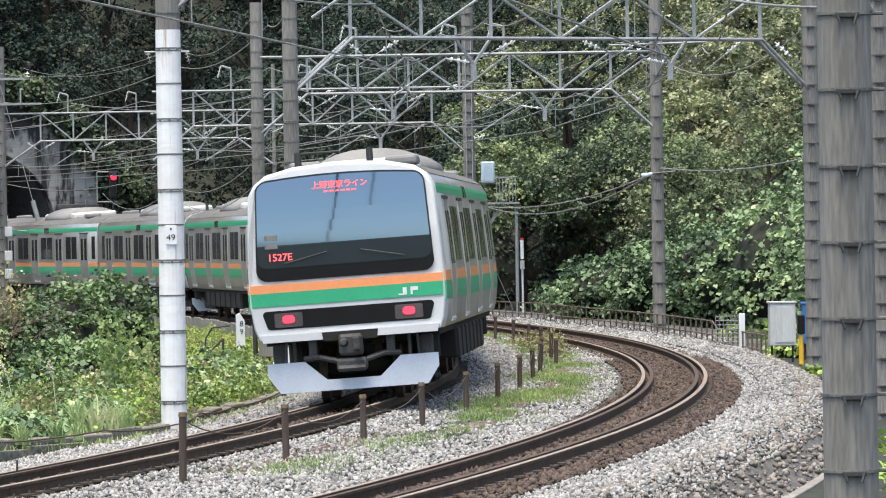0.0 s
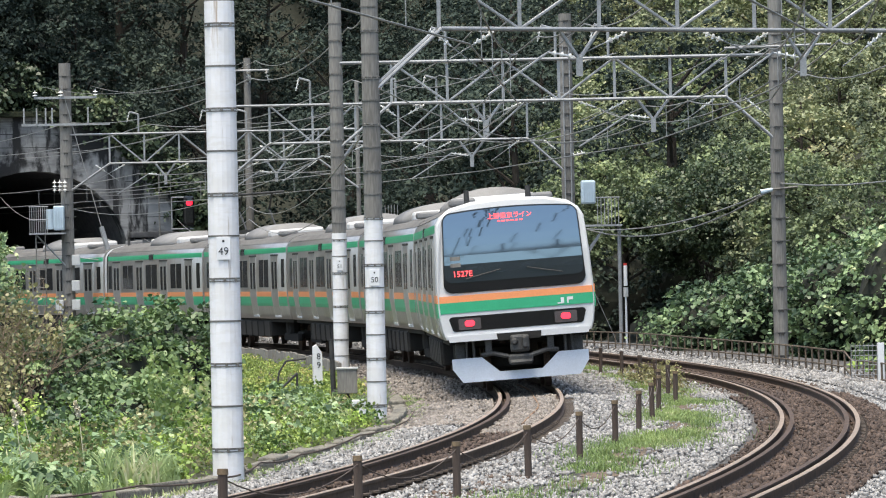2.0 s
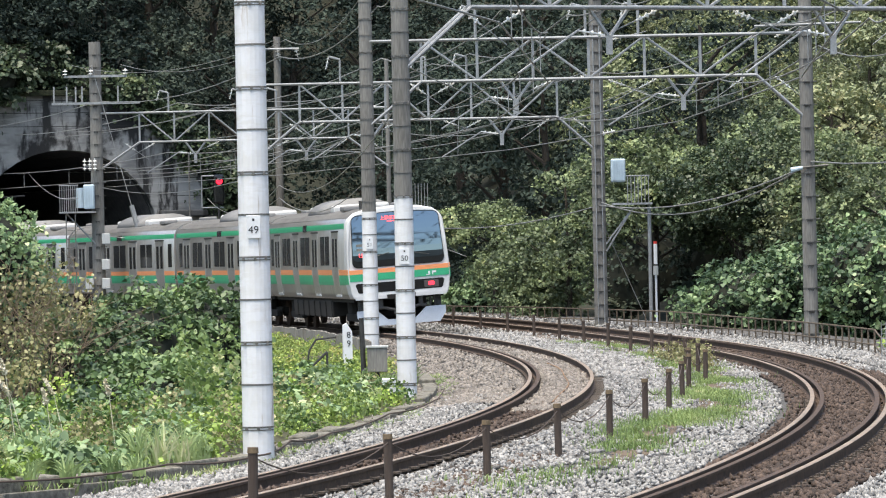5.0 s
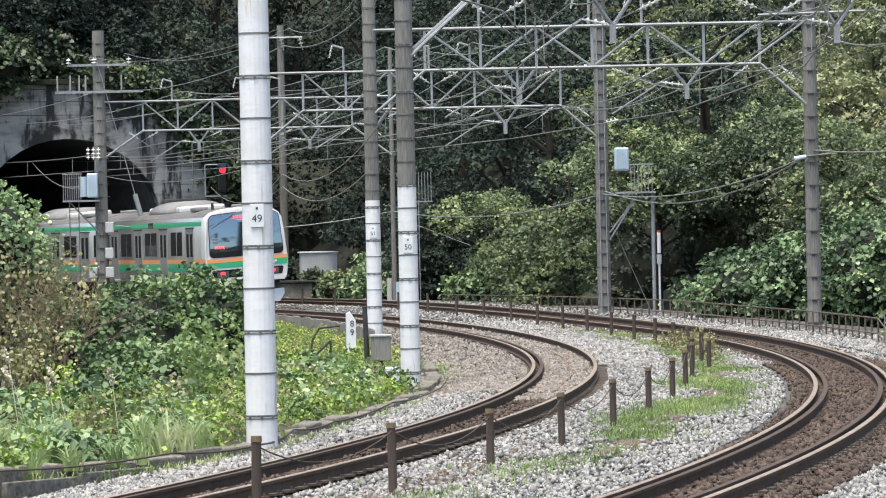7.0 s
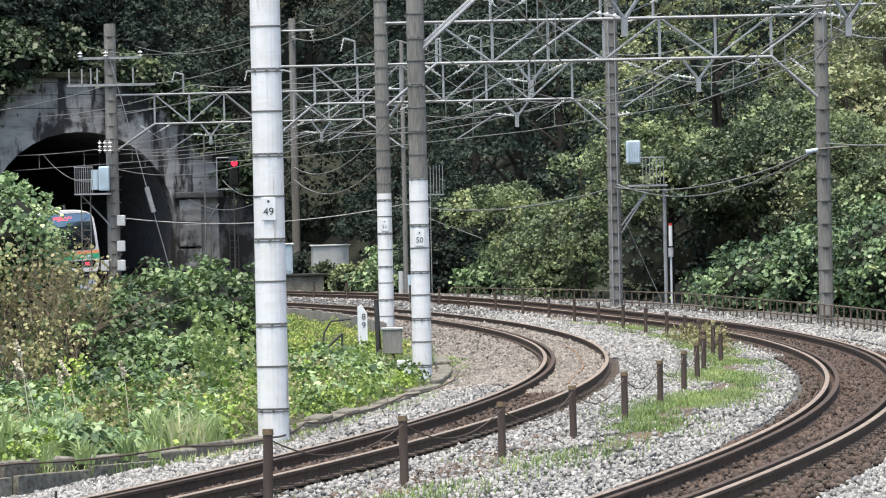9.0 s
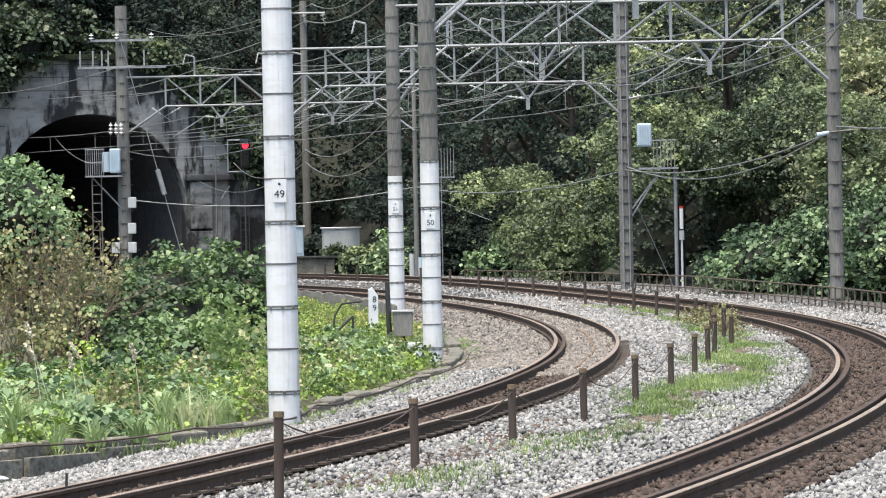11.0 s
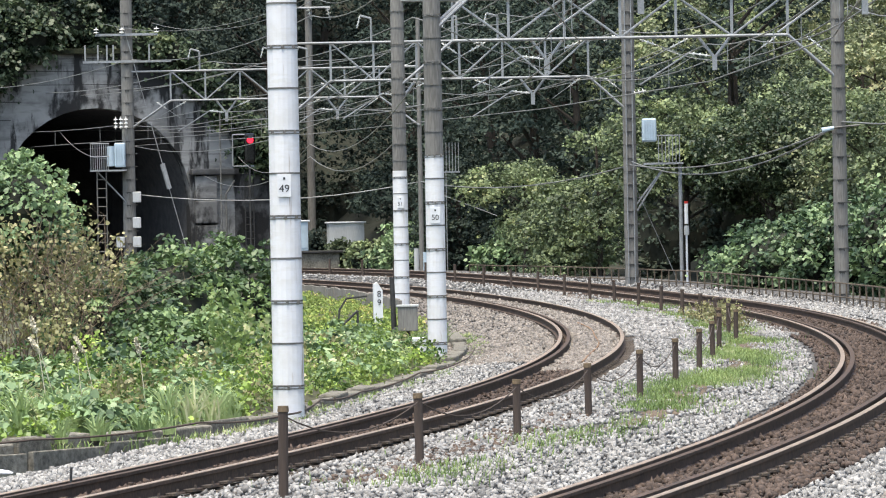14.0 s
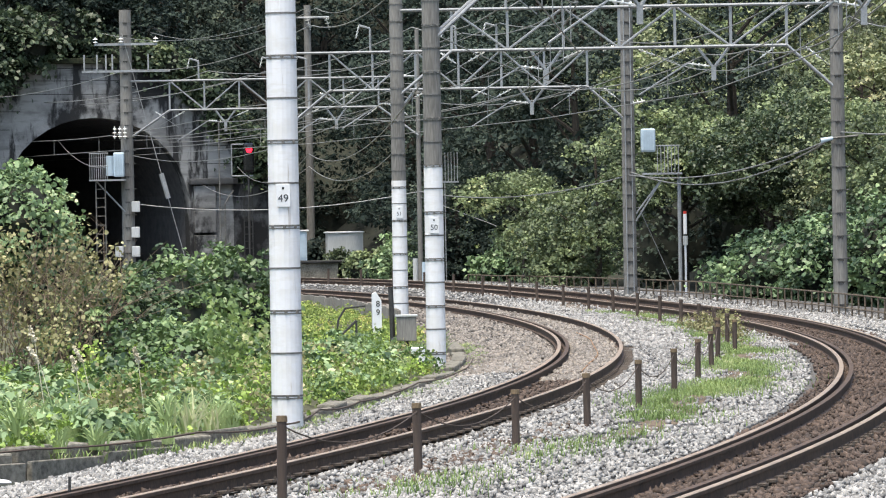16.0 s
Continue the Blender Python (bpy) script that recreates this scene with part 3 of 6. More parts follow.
def pole(x, y, base, top, r0, r1, label, white=0.0, bands=0.58, band_from=0.5, plate="", plate_z=0.0, name="catenary_pole"):
    p = thing(name, pose(x, y, base), label, "utility pole", "catenary poles")
    h = top - base
    smooth_ = part("shaft", tube(new_bm(), (0, 0, -0.6), (0, 0, h), r0, r1, 20), M_CONC, p)
    rad = lambda z: r0 + (r1 - r0) * (z + 0.6) / (h + 0.6)
    if white:
        part("painted_section", tube(new_bm(), (0, 0, -0.5), (0, 0, white - base), rad(-0.5) + 0.006, rad(white - base) + 0.006, 20), M_WHITE, p, "white-painted section with rust streaks")
    if bands:
        z = band_from
        i = 0
        while z < h - 0.15:
            bm = new_bm()
            r = rad(z) + 0.016
            tube(bm, (0, 0, z - 0.011), (0, 0, z + 0.011), r - 0.003, n=20)
            if not white:
                tube(bm, (r - 0.02, -0.02, z), (r + 0.07, -0.03, z), 0.013, n=6)
                step = new_bm()
                box(step, (0, -r - 0.004, z - 0.015), (0.17, 0.02, 0.034), bev=0.004)
                for u in (-1, 1):
                    tube(step, (u * 0.07, -r - 0.006, z - 0.01), (u * 0.05, -r - 0.02, z - 0.075), 0.013, 0.01, 6)
                part("step_bracket", step, M_DARKSTEEL, p, "dark riveted step bracket")
                part("steel_band", bm, M_BAND, p)
                z += bands
                i += 1
                continue
            if i % 2 == 0:
                tube(bm, (0, 0, z - 0.042), (0, 0, z - 0.028), r - 0.004, n=20)
                for u in (-0.75, 0.05, 0.8):
                    box(bm, (r * math.sin(u), -r * math.cos(u), z - 0.018), (0.035, 0.02, 0.05), bev=0.005)
            part("steel_band", bm, M_BAND, p)
            z += bands
            i += 1
    if plate:
        r = rad(plate_z - base) + 0.02
        bm = new_bm()
        box(bm, (0, -r, plate_z - base), (0.175, 0.012, 0.29), bev=0.004)
        pl = part("number_plate", bm, M_SIGN, p, "white enamel number plate")
        words("number", plate, 0.135, pose(0, -r - 0.008, plate_z - base - 0.04, 90, 0, 0), M_INK, pl)
        bm = new_bm()
        box(bm, (0, -r - 0.008, plate_z - base + 0.09), (0.028, 0.004, 0.03))
        part("plate_mark", bm, M_INK, pl)
    return p


pole(-2.0, 63.6, -0.25, 9.6, 0.193, 0.178, "tall white-painted concrete catenary pole beside the track", 5.8, 0.535, 0.42, "49", 2.69)
pole(-0.16, 90.5, -0.3, 10.2, 0.17, 0.15, "concrete catenary pole, white below and grey above", 3.36, 0.42, 0.3, "50", 2.28)
pole(-1.10, 127.7, -0.4, 9.25, 0.19, 0.165, "concrete catenary pole behind an equipment box, white below", 3.42, 0.42, 0.3, "51", 2.62)
pole(10.03, 127.7, -0.2, 10.5, 0.185, 0.165, "grey banded concrete catenary pole beside the fence", 0, 0.58, 0.3)
pole(5.90, 159.6, -0.1, 10.5, 0.215, 0.20, "grey concrete catenary pole carrying a transformer", 0, 0.42, 0.3)
pole(-6.02, 230.0, -0.4, 12.39, 0.187, 0.158, "slim grey concrete pole before the hillside", 0, 0)
pole(-12.3, 197.5, -0.4, 10.9, 0.26, 0.23, "grey concrete pole with crossarms before the tunnel", 0, 0.5, 0.3)
pole(-0.9, 197.0, -0.1, 10.0, 0.10, 0.08, "slim steel pole with a ladder cage", 0, 0)
pole(11.1, 96.1, -0.4, 10.2, 0.185, 0.165, "grey banded concrete catenary pole on the ballast shoulder", 0, 0.42, 0.3)
pole(9.45, 69.2, -0.7, 10.0, 0.20, 0.18, "grey banded concrete catenary pole among weeds", 0, 0.45, 0.3)
pole(3.71, 22.0, -0.9, 9.5, 0.195, 0.18, "near grey concrete pole with riveted steel bands", 0, 0.53, 0.2)


# ---- gantry beams across the tracks ----
def insulator(bm, a, b, r=0.055, n=3):
    a, b = Vector(a), Vector(b)
    tube(bm, a, b, 0.018, n=6)
    for i in range(n):
        c = a.lerp(b, (i + 0.7) / (n + 0.4))
        d = (b - a).normalized() * 0.02
        tube(bm, c - d, c + d, r, r * 0.5, 10)


def beam(x0, x1, y0, y1, zt, zb, label, panels=6, inset=1.4):
    """Lattice beam between two poles, its lower chord shorter and braced down to the poles."""
    g = thing("gantry_beam", Matrix(), label, "overhead gantry", "gantry beams over the tracks")
    d = Vector((x1 - x0, y1 - y0, 0))
    L = d.length
    d.normalize()
    at_ = lambda u, z: Vector((x0, y0, z)) + d * u
    r = 0.037
    for side in (-0.1, 0.1):
        n = Vector((-d.y, d.x, 0)) * side
        part("top_chord", tube(new_bm(), at_(0, zt) + n, at_(L, zt) + n, r), M_GALV, g)
        part("bottom_chord", tube(new_bm(), at_(inset, zb) + n, at_(L - inset * 0.9, zb) + n, r), M_GALV, g)
        for u0, u1 in ((0.0, inset), (L, L - inset * 0.9)):
            part("end_brace", tube(new_bm(), at_(u0, zb - 1.15) + n, at_(u1, zb) + n, r), M_GALV, g)
    us = [inset + (L - 1.9 * inset) * i / panels for i in range(panels + 1)]
    for i, u in enumerate(us):
        bm = new_bm()
        box(bm, at_(u, (zt + zb) / 2), (0.07, 0.07, zt - zb))
        part("post", bm, M_GALV, g)
        if i < panels:
            a, b = (zt, zb) if i % 2 == 0 else (zb, zt)
            part("diagonal", tube(new_bm(), at_(u, a), at_(us[i + 1], b), 0.031, n=6), M_GALV, g)
    # v-shaped droppers with registration arms above each track
    for k in (0.34, 0.72):
        c = L * k
        bm = new_bm()
        for e in (-0.42, 0.42):
            tube(bm, at_(c + e, zb), at_(c, zb - 0.55), 0.04, n=6)
        box(bm, at_(c, zb - 0.68), (0.12, 0.1, 0.36))
        part("v_bracket", bm, M_GALV, g)
        bm = new_bm()
        insulator(bm, at_(c - 0.1, zb - 0.5), at_(c - 0.65, zb - 0.42))
        part("strut_insulator", bm, M_INSUL, g, "white ribbed insulator")
        part("registration_arm", tube(new_bm(), at_(c - 0.65, zb - 0.42), at_(c - 1.9, zb - 1.2), 0.022, n=6), M_GALV, g)
    for k, dx, dz in ((0.1, 0.5, -0.35), (0.2, -0.55, -0.3), (0.42, -0.6, -0.25), (0.55, 0.55, -0.2), (0.66, -0.6, -0.3), (0.86, -0.5, -0.35), (0.93, 0.5, -0.4)):
        for lvl in ((zb - 0.05, 1.0), (zt - 0.1, -0.6))[: 1 + (int(k * 100) % 2)]:
            a_ = at_(L * k, lvl[0])
            b_ = at_(L * k + dx * 0.75, lvl[0] + dz * 0.75 * lvl[1])
            bm = new_bm()
            insulator(bm, a_, b_, 0.06, 3)
            part("wire_insulator", bm, M_INSUL, g, "white ribbed insulator")
            part("pull_wire", tube(new_bm(), b_, b_ + (b_ - a_) * 1.4, 0.012, n=5), M_WIRE, g)
    for k in (0.25, 0.5, 0.62):
        bm = new_bm()
        tube(bm, at_(L * k, zt), at_(L * k, zt + 0.75), 0.04, n=6)
        tube(bm, at_(L * k, zt + 0.75), at_(L * k - 0.35, zt + 0.85), 0.035, n=6)
        part("feeder_hook", bm, M_GALV, g)
        bm = new_bm()
        insulator(bm, at_(L * k - 0.35, zt + 0.85), at_(L * k - 0.45, zt + 0.45))
        part("feeder_insulator", bm, M_INSUL, g)
    return g


beam(-12.3, -0.9, 197.5, 197.0, 8.10, 6.95, "galvanised lattice gantry beam before the tunnel", 6, 1.7)
beam(-4.9, 5.9, 159.6, 159.6, 7.78, 6.58, "galvanised lattice gantry beam over the bend")
beam(-1.10, 10.03, 127.7, 127.7, 7.72, 6.68, "galvanised lattice gantry beam between two concrete poles")
beam(-0.16, 11.1, 90.5, 96.1, 7.75, 6.75, "galvanised lattice gantry beam above the curve")
beam(-2.0, 9.45, 63.6, 69.2, 8.2, 7.2, "near galvanised lattice gantry beam overhead")


# ---- wires ----
def wire(name, pts, label, r=0.011, sag=0.0):
    """A wire through points, hanging a little between them."""
    cu = bpy.data.curves.new(name, "CURVE")
    cu.dimensions, cu.bevel_depth, cu.bevel_resolution = "3D", r, 1
    out = []
    for a, b in zip(pts, pts[1:]):
        a, b = Vector(a), Vector(b)
        for i in range(10):
            t = i / 10
            q = a.lerp(b, t)
            q.z -= 4 * sag * t * (1 - t)
            out.append(q)
    out.append(Vector(pts[-1]))
    sp = cu.splines.new("POLY")
    sp.points.add(len(out) - 1)
    for p, q in zip(sp.points, out):
        p.co = (*q, 1)
    cu.materials.append(M_WIRE)
    return tagged(new(name, cu), label, "overhead wire", "overhead wires")


SUPPORT = [6, 33, 59, 91, 122, 163, 200, 240]
for off in (0.0, GAP):
    lo = [(*line(s, off + (0.15 if i % 2 else -0.1))[:2], 5.45 + 0.03 * i) for i, s in enumerate(SUPPORT)]
    hi = [(x, y, z + 0.95) for x, y, z in lo]
    wire("contact_wire", lo, "thin grey contact wire above the track", 0.015)
    wire("messenger_wire", hi, "sagging messenger wire above the contact wire", 0.016, 0.35)
    for a, b in zip(lo[:-1], lo[1:]):
        for k in (0.2, 0.4, 0.6, 0.8):
            p = Vector(a).lerp(Vector(b), k)
            wire("dropper_wire", [p, p + Vector((0, 0, 0.95 - 1.4 * k * (1 - k)))], "thin vertical dropper wire", 0.009)
for off, z, sg, r in ((-2.6, 8.6, 0.5, 0.016), (0.6, 8.5, 0.6, 0.017), (2.2, 8.3, 0.5, 0.017), (3.4, 8.6, 0.6, 0.016), (7.2, 8.0, 0.5, 0.017), (8.6, 7.4, 0.8, 0.016), (6.0, 6.6, 0.5, 0.016)):
    wire("feeder_wire", [(*line(s, off)[:2], z) for s in SUPPORT], "long grey feeder wire over the line", r, sg)
for pts, sg, r in (
    ([(10.0, 127.7, 4.35), (5.9, 159.4, 3.75), (-0.9, 197, 3.6), (-12, 197.6, 3.3)], 0.45, 0.02),
    ([(16, 100, 6.2), (10.1, 127.5, 4.45), (5.95, 159.5, 3.85)], 0.8, 0.02),
    ([(-0.1, 95.6, 5.9), (5.8, 159.5, 6.4), (10, 190, 8.5)], 0.3, 0.012),
    ([(-1.0, 127.7, 6.6), (-12.1, 197.5, 6.0)], 0.7, 0.012),
    ([(-1.0, 127.7, 5.6), (-12.1, 197.5, 5.2), (-17, 224, 6.3)], 0.8, 0.012),
    ([(-0.2, 95.6, 5.2), (-4.2, 159.6, 4.6), (-9, 222, 5.0)], 0.8, 0.012),
    ([(-1.0, 127.7, 4.4), (-4.2, 159.6, 4.2), (-10.5, 222, 4.2)], 0.7, 0.012),
    ([(-13.2, 197.5, 10.0), (-4.2, 159.6, 9.2)], 0.6, 0.01),
    ([(-11.3, 197.5, 10.0), (-3.9, 159.6, 9.2), (-1.1, 127.7, 9.0)], 0.6, 0.01),
    ([(-0.9, 197, 3.4), (4.5, 188, 1.2)], 0.0, 0.012),
    ([(-12.42, 197.2, 9.99), (-9.92, 197.2, 0.5)], 0.0, 0.018),
    ([(6.0, 159.6, 3.2), (7.4, 160.2, 0.0)], 0.0, 0.012),
    ([(8.2, 96, 7.9), (11.0, 69, 6.4), (12, 50, 6.2)], 0.3, 0.03),
):
    wire("span_wire", pts, "slack grey wire strung between poles", r, sg)


# ---- equipment on and near the poles ----
def build_crossarms():
    g = thing("pole_crossarm", pose(-12.3, 197.5, 0), "grey steel crossarms with white insulators on the tunnel pole", "crossarm")
    for z, x0, x1 in ((9.55, -1.2, 1.25), (8.5, -1.7, 1.75)):
        bm = new_bm()
        box(bm, ((x0 + x1) / 2, -0.3, z), (x1 - x0, 0.09, 0.09))
        part("arm", bm, M_GALV, g)
    for x in (-1.15, -0.15, 1.2):
        bm = new_bm()
        insulator(bm, (x, -0.34, 9.57), (x, -0.34, 9.85), 0.11, 2)
        part("insulator", bm, M_INSUL, g)
    for x in (-1.6, -1.1, -0.75, -0.5, 0.9):
        bm = new_bm()
        box(bm, (x, -0.34, 8.85), (0.06, 0.06, 0.62))
        part("upright", bm, M_GALV, g)
    t = thing("pole_transformer", pose(-12.3, 197.5, 0), "pale blue-grey transformer in a railed cage on the tunnel pole", "transformer")
    bm = new_bm()
    box(bm, (-0.30, -0.45, 4.85), (0.42, 0.5, 0.95), bev=0.05)
    for i in range(4):
        box(bm, (-0.45 + 0.1 * i, -0.72, 4.85), (0.04, 0.06, 0.8))
    tube(bm, (-0.66, -0.45, 4.42), (-0.66, -0.45, 5.2), 0.15, n=14)
    part("tank", bm, M_PALEBLUE, t)
    for i in range(3):
        bm = new_bm()
        insulator(bm, (-0.45 + i * 0.2, -0.45, 5.85), (-0.45 + i * 0.2, -0.45, 6.35), 0.09, 3)
        part("bushing", bm, M_INSUL, t, "white porcelain bushing")
    bm = new_bm()
    box(bm, (-0.75, -0.45, 4.25), (1.4, 0.8, 0.06))
    part("platform", bm, M_GALV, t)
    for i in range(9):
        part("cage_bar", tube(new_bm(), (-1.42 + i * 0.085, -0.85, 4.25), (-1.42 + i * 0.085, -0.85, 5.3), 0.014, n=5), M_GALV, t)
    for z in (4.8, 5.3):
        part("cage_rail", tube(new_bm(), (-1.45, -0.85, z), (-0.7, -0.85, z), 0.018, n=6), M_GALV, t)
    for x in (-1.2, -0.84):
        part("ladder_rail", tube(new_bm(), (x, -0.7, 0.0), (x, -0.7, 4.3), 0.025, n=6), M_BAND, t)
    for i in range(11):
        part("ladder_rung", tube(new_bm(), (-1.2, -0.7, 0.4 + 0.35 * i), (-0.84, -0.7, 0.4 + 0.35 * i), 0.015, n=5), M_BAND, t)
    part("strut", tube(new_bm(), (-1.2, -0.3, 4.2), (-0.1, -0.2, 3.0), 0.03, n=6), M_GALV, t)
    for z, x in ((3.2, 0.32), (1.45, -0.35), (1.45, 0.3), (2.2, 0.3)):
        bm = new_bm()
        box(bm, (x, -0.35, z), (0.32, 0.25, 0.42), bev=0.03)
        part("junction_box", bm, M_GREYBOX, t)
    w = thing("tension_weight", pose(-10.84, 197.2, 0), "grey cylinder on a stay wire beside the tunnel pole", "wire tensioner")
    part("cylinder", tube(new_bm(), (-0.13, 0, 4.48), (0.13, 0, 3.50), 0.10, n=10), M_GALV, w)
    # bend pole: transformer, caged platform, strut
    t2 = thing("pole_transformer", pose(5.9, 159.6, 0), "pale blue ribbed transformer hung on the bend pole", "transformer")
    bm = new_bm()
    box(bm, (0.62, -0.1, 4.84), (0.46, 0.42, 0.74), bev=0.05)
    for i in range(5):
        box(bm, (0.46 + 0.08 * i, -0.33, 4.84), (0.035, 0.06, 0.62))
    part("tank", bm, M_PALEBLUE, t2)
    bm = new_bm()
    insulator(bm, (0.1, -0.1, 6.0), (0.55, -0.1, 6.1), 0.1, 3)
    part("bushing", bm, M_INSUL, t2)
    c = thing("ladder_cage", pose(5.9, 159.6, 0), "galvanised railed platform on a strut beside the bend pole", "platform")
    bm = new_bm()
    box(bm, (1.05, 0, 3.78), (1.25, 0.7, 0.06))
    part("platform", bm, M_GALV, c)
    for i in range(7):
        part("cage_bar", tube(new_bm(), (0.9 + i * 0.11, -0.35, 3.78), (0.9 + i * 0.11, -0.35, 4.68), 0.014, n=5), M_GALV, c)
    part("cage_rail", tube(new_bm(), (0.85, -0.35, 4.66), (1.6, -0.35, 4.66), 0.018, n=6), M_GALV, c)
    part("leg", tube(new_bm(), (1.58, 0, -0.3), (1.58, 0, 3.76), 0.06, n=8), M_GALV, c)
    for dz in (0, 0.22):
        part("strut", tube(new_bm(), (0.2, -0.1, 2.3 + dz), (1.1, -0.1, 3.7), 0.03, n=6), M_GALV, c)
    for dx in (-0.1, 0.1):
        part("ladder_rail", tube(new_bm(), (dx, -0.26, 0), (dx, -0.26, 9.5), 0.02, n=6), M_GALV, c)
    # lamp on the fence pole
    l = thing("street_lamp", pose(10.03, 127.7, 0), "grey lamp head on a short arm of the fence pole", "lamp")
    bm = new_bm()
    tube(bm, (-0.15, -0.2, 4.3), (-0.45, -0.2, 4.24), 0.045, 0.07, 10)
    part("lamp_head", bm, M_PALEBLUE, l)
    part("arm", tube(new_bm(), (-0.2, -0.2, 4.3), (0.5, -0.2, 4.36), 0.025), M_BAND, l)
    part("arm", tube(new_bm(), (-1.3, -0.2, 7.9), (1.4, -0.2, 7.95), 0.03), M_GALV, l)
    # caged ladder on the slim steel pole
    k = thing("ladder_cage", pose(-0.9, 197.0, 0), "galvanised ladder and cage on the slim pole", "platform")
    bm = new_bm()
    box(bm, (1.0, 0, 3.95), (1.1, 0.6, 0.05))
    part("platform", bm, M_GALV, k)
    for i in range(6):
        part("cage_bar", tube(new_bm(), (0.9 + i * 0.12, -0.3, 3.95), (0.9 + i * 0.12, -0.3, 5.1), 0.014, n=5), M_GALV, k)
    for x in (0.7, 1.0):
        part("ladder_rail", tube(new_bm(), (x, -0.3, 0), (x, -0.3, 4), 0.02, n=6), M_GALV, k)
    for i in range(3):
        bm = new_bm()
        tube(bm, (-0.2 + i * 0.35, -1.0, -0.2), (-0.2 + i * 0.35, -1.0, 1.0 - 0.15 * i), 0.1, n=10)
        part("cable_pipe", bm, M_PALEBLUE if i else M_GREYBOX, k)
    # crossarm on the slim hillside pole
    s = thing("pole_crossarm", pose(-6.02, 230.0, 0), "small crossarm with white insulators on the slim pole", "crossarm")
    part("arm", tube(new_bm(), (-1.15, -0.2, 11.82), (1.0, -0.2, 11.82), 0.05), M_GALV, s)
    for x in (-1.0, 0.0, 0.86):
        bm = new_bm()
        insulator(bm, (x, -0.2, 11.82), (x + 0.14, -0.28, 11.25), 0.13, 3)
        part("insulator", bm, M_INSUL, s)


build_crossarms()


def build_lineside():
    # red signal before the wing wall
    x, y, a = line(186, 8.55)
    sg = thing("railway_signal", pose(x, y, 0, 0, 0, 12), "black colour-light signal showing red on a thin post", "signal")
    part("post", tube(new_bm(), (0, 0, -0.5), (0, 0, 6.0), 0.05), M_DARKSTEEL, sg)
    bm = new_bm()
    box(bm, (0, -0.1, 5.4), (0.5, 0.2, 1.3), bev=0.1)
    part("backboard", bm, M_BLACK, sg)
    part("red_lamp", tube(new_bm(), (0.0, -0.26, 5.75), (0.0, -0.2, 5.75), 0.14, n=16), M_SIGNALRED, sg, "lit red lamp")
    part("hood", tube(new_bm(), (-0.0, -0.22, 5.9), (0, -0.36, 5.92), 0.12, n=12), M_BLACK, sg)
    for z in (4.6, 6.0):
        part("frame_bar", tube(new_bm(), (-0.75, 0, z), (0.2, 0, z), 0.03), M_GALV, sg)
    part("frame_post", tube(new_bm(), (-0.75, 0, 4.6), (-0.75, 0, 6.0), 0.03), M_GALV, sg)
    part("side_post", tube(new_bm(), (-1.3, 0, -0.5), (-1.3, 0, 7.0), 0.035), M_BAND, sg)
    # hut and cabinets beyond the bend
    hx, hy = -5.9, 222.0
    hut = thing("equipment_hut", pose(hx, hy, -0.4, 0, 0, 10), "low weathered block hut with a flat roof", "hut")
    bm = new_bm()
    box(bm, (0, 0, 0.55), (2.3, 1.6, 1.1), bev=0.02)
    part("wall", bm, M_MOSS, hut)
    bm = new_bm()
    box(bm, (0, 0, 1.16), (2.6, 1.9, 0.1), bev=0.02)
    part("roof", bm, M_DARKSTEEL, hut)
    for cx, cz, w, h_, m_ in ((-4.4, 0.85, 1.6, 1.35, M_GREYBOX), (-6.4, 1.0, 0.6, 1.3, M_PALEBLUE)):
        cb = thing("relay_cabinet", pose(cx, 224.5, cz - 0.2, 0, 0, 8), "pale steel relay cabinet among bushes", "cabinet", "relay cabinets")
        bm = new_bm()
        box(bm, (0, 0, h_ / 2), (w, 0.8, h_), bev=0.02)
        part("body", bm, m_, cb)
        bm = new_bm()
        box(bm, (0, 0, h_ + 0.03), (w + 0.15, 0.95, 0.07), bev=0.02)
        part("top", bm, M_SIGN, cb)
        bm = new_bm()
        box(bm, (0.15 * w, -0.41, h_ * 0.5), (w * 0.45, 0.02, h_ * 0.8), bev=0.005)
        part("door", bm, m_, cb)
        bm = new_bm()
        box(bm, (0, 0, -0.4), (w * 0.8, 0.6, 0.8))
        part("plinth", bm, M_CONC, cb)
    # kilometre post
    km = thing("kilometre_post", pose(-1.5, 111.6, -0.1, 0, 0, 8), "white wedge-topped kilometre post with black digits", "marker post")
    part("post", prism(new_bm(), [(-0.1, -0.3), (0.1, -0.3), (0.1, 0.74), (-0.02, 0.93), (-0.1, 0.88)], -0.08, 0.08), M_SIGN, km)
    words("digit", "8", 0.19, pose(0.02, -0.085, 0.66, 90, 0, 0), M_INK, km)
    words("digit", "9", 0.19, pose(0.02, -0.085, 0.47, 90, 0, 0), M_INK, km)
    # meter box on stakes by the poles
    bx = thing("lineside_box", pose(-0.77, 101.6, -0.22), "weathered grey equipment box on a dark stake", "box")
    bm = new_bm()
    box(bm, (0, 0, 0.43), (0.4, 0.28, 0.5), bev=0.015)
    part("body", bm, M_CONC, bx)
    bm = new_bm()
    box(bm, (0, 0, 0.69), (0.45, 0.33, 0.045), bev=0.01)
    part("lid", bm, M_GREYBOX, bx)
    part("stake", tube(new_bm(), (-0.27, 0.1, -0.2), (-0.31, 0.1, 1.27), 0.055, 0.05, 10), M_DARKSTEEL, bx, "dark weathered stake")
    part("leg", tube(new_bm(), (0, 0, -0.1), (0, 0, 0.4), 0.05), M_DARKSTEEL, bx)
    part("bracket", tube(new_bm(), (-0.3, -0.05, 0.2), (0.1, -0.05, 0.42), 0.03), M_DARKSTEEL, bx)
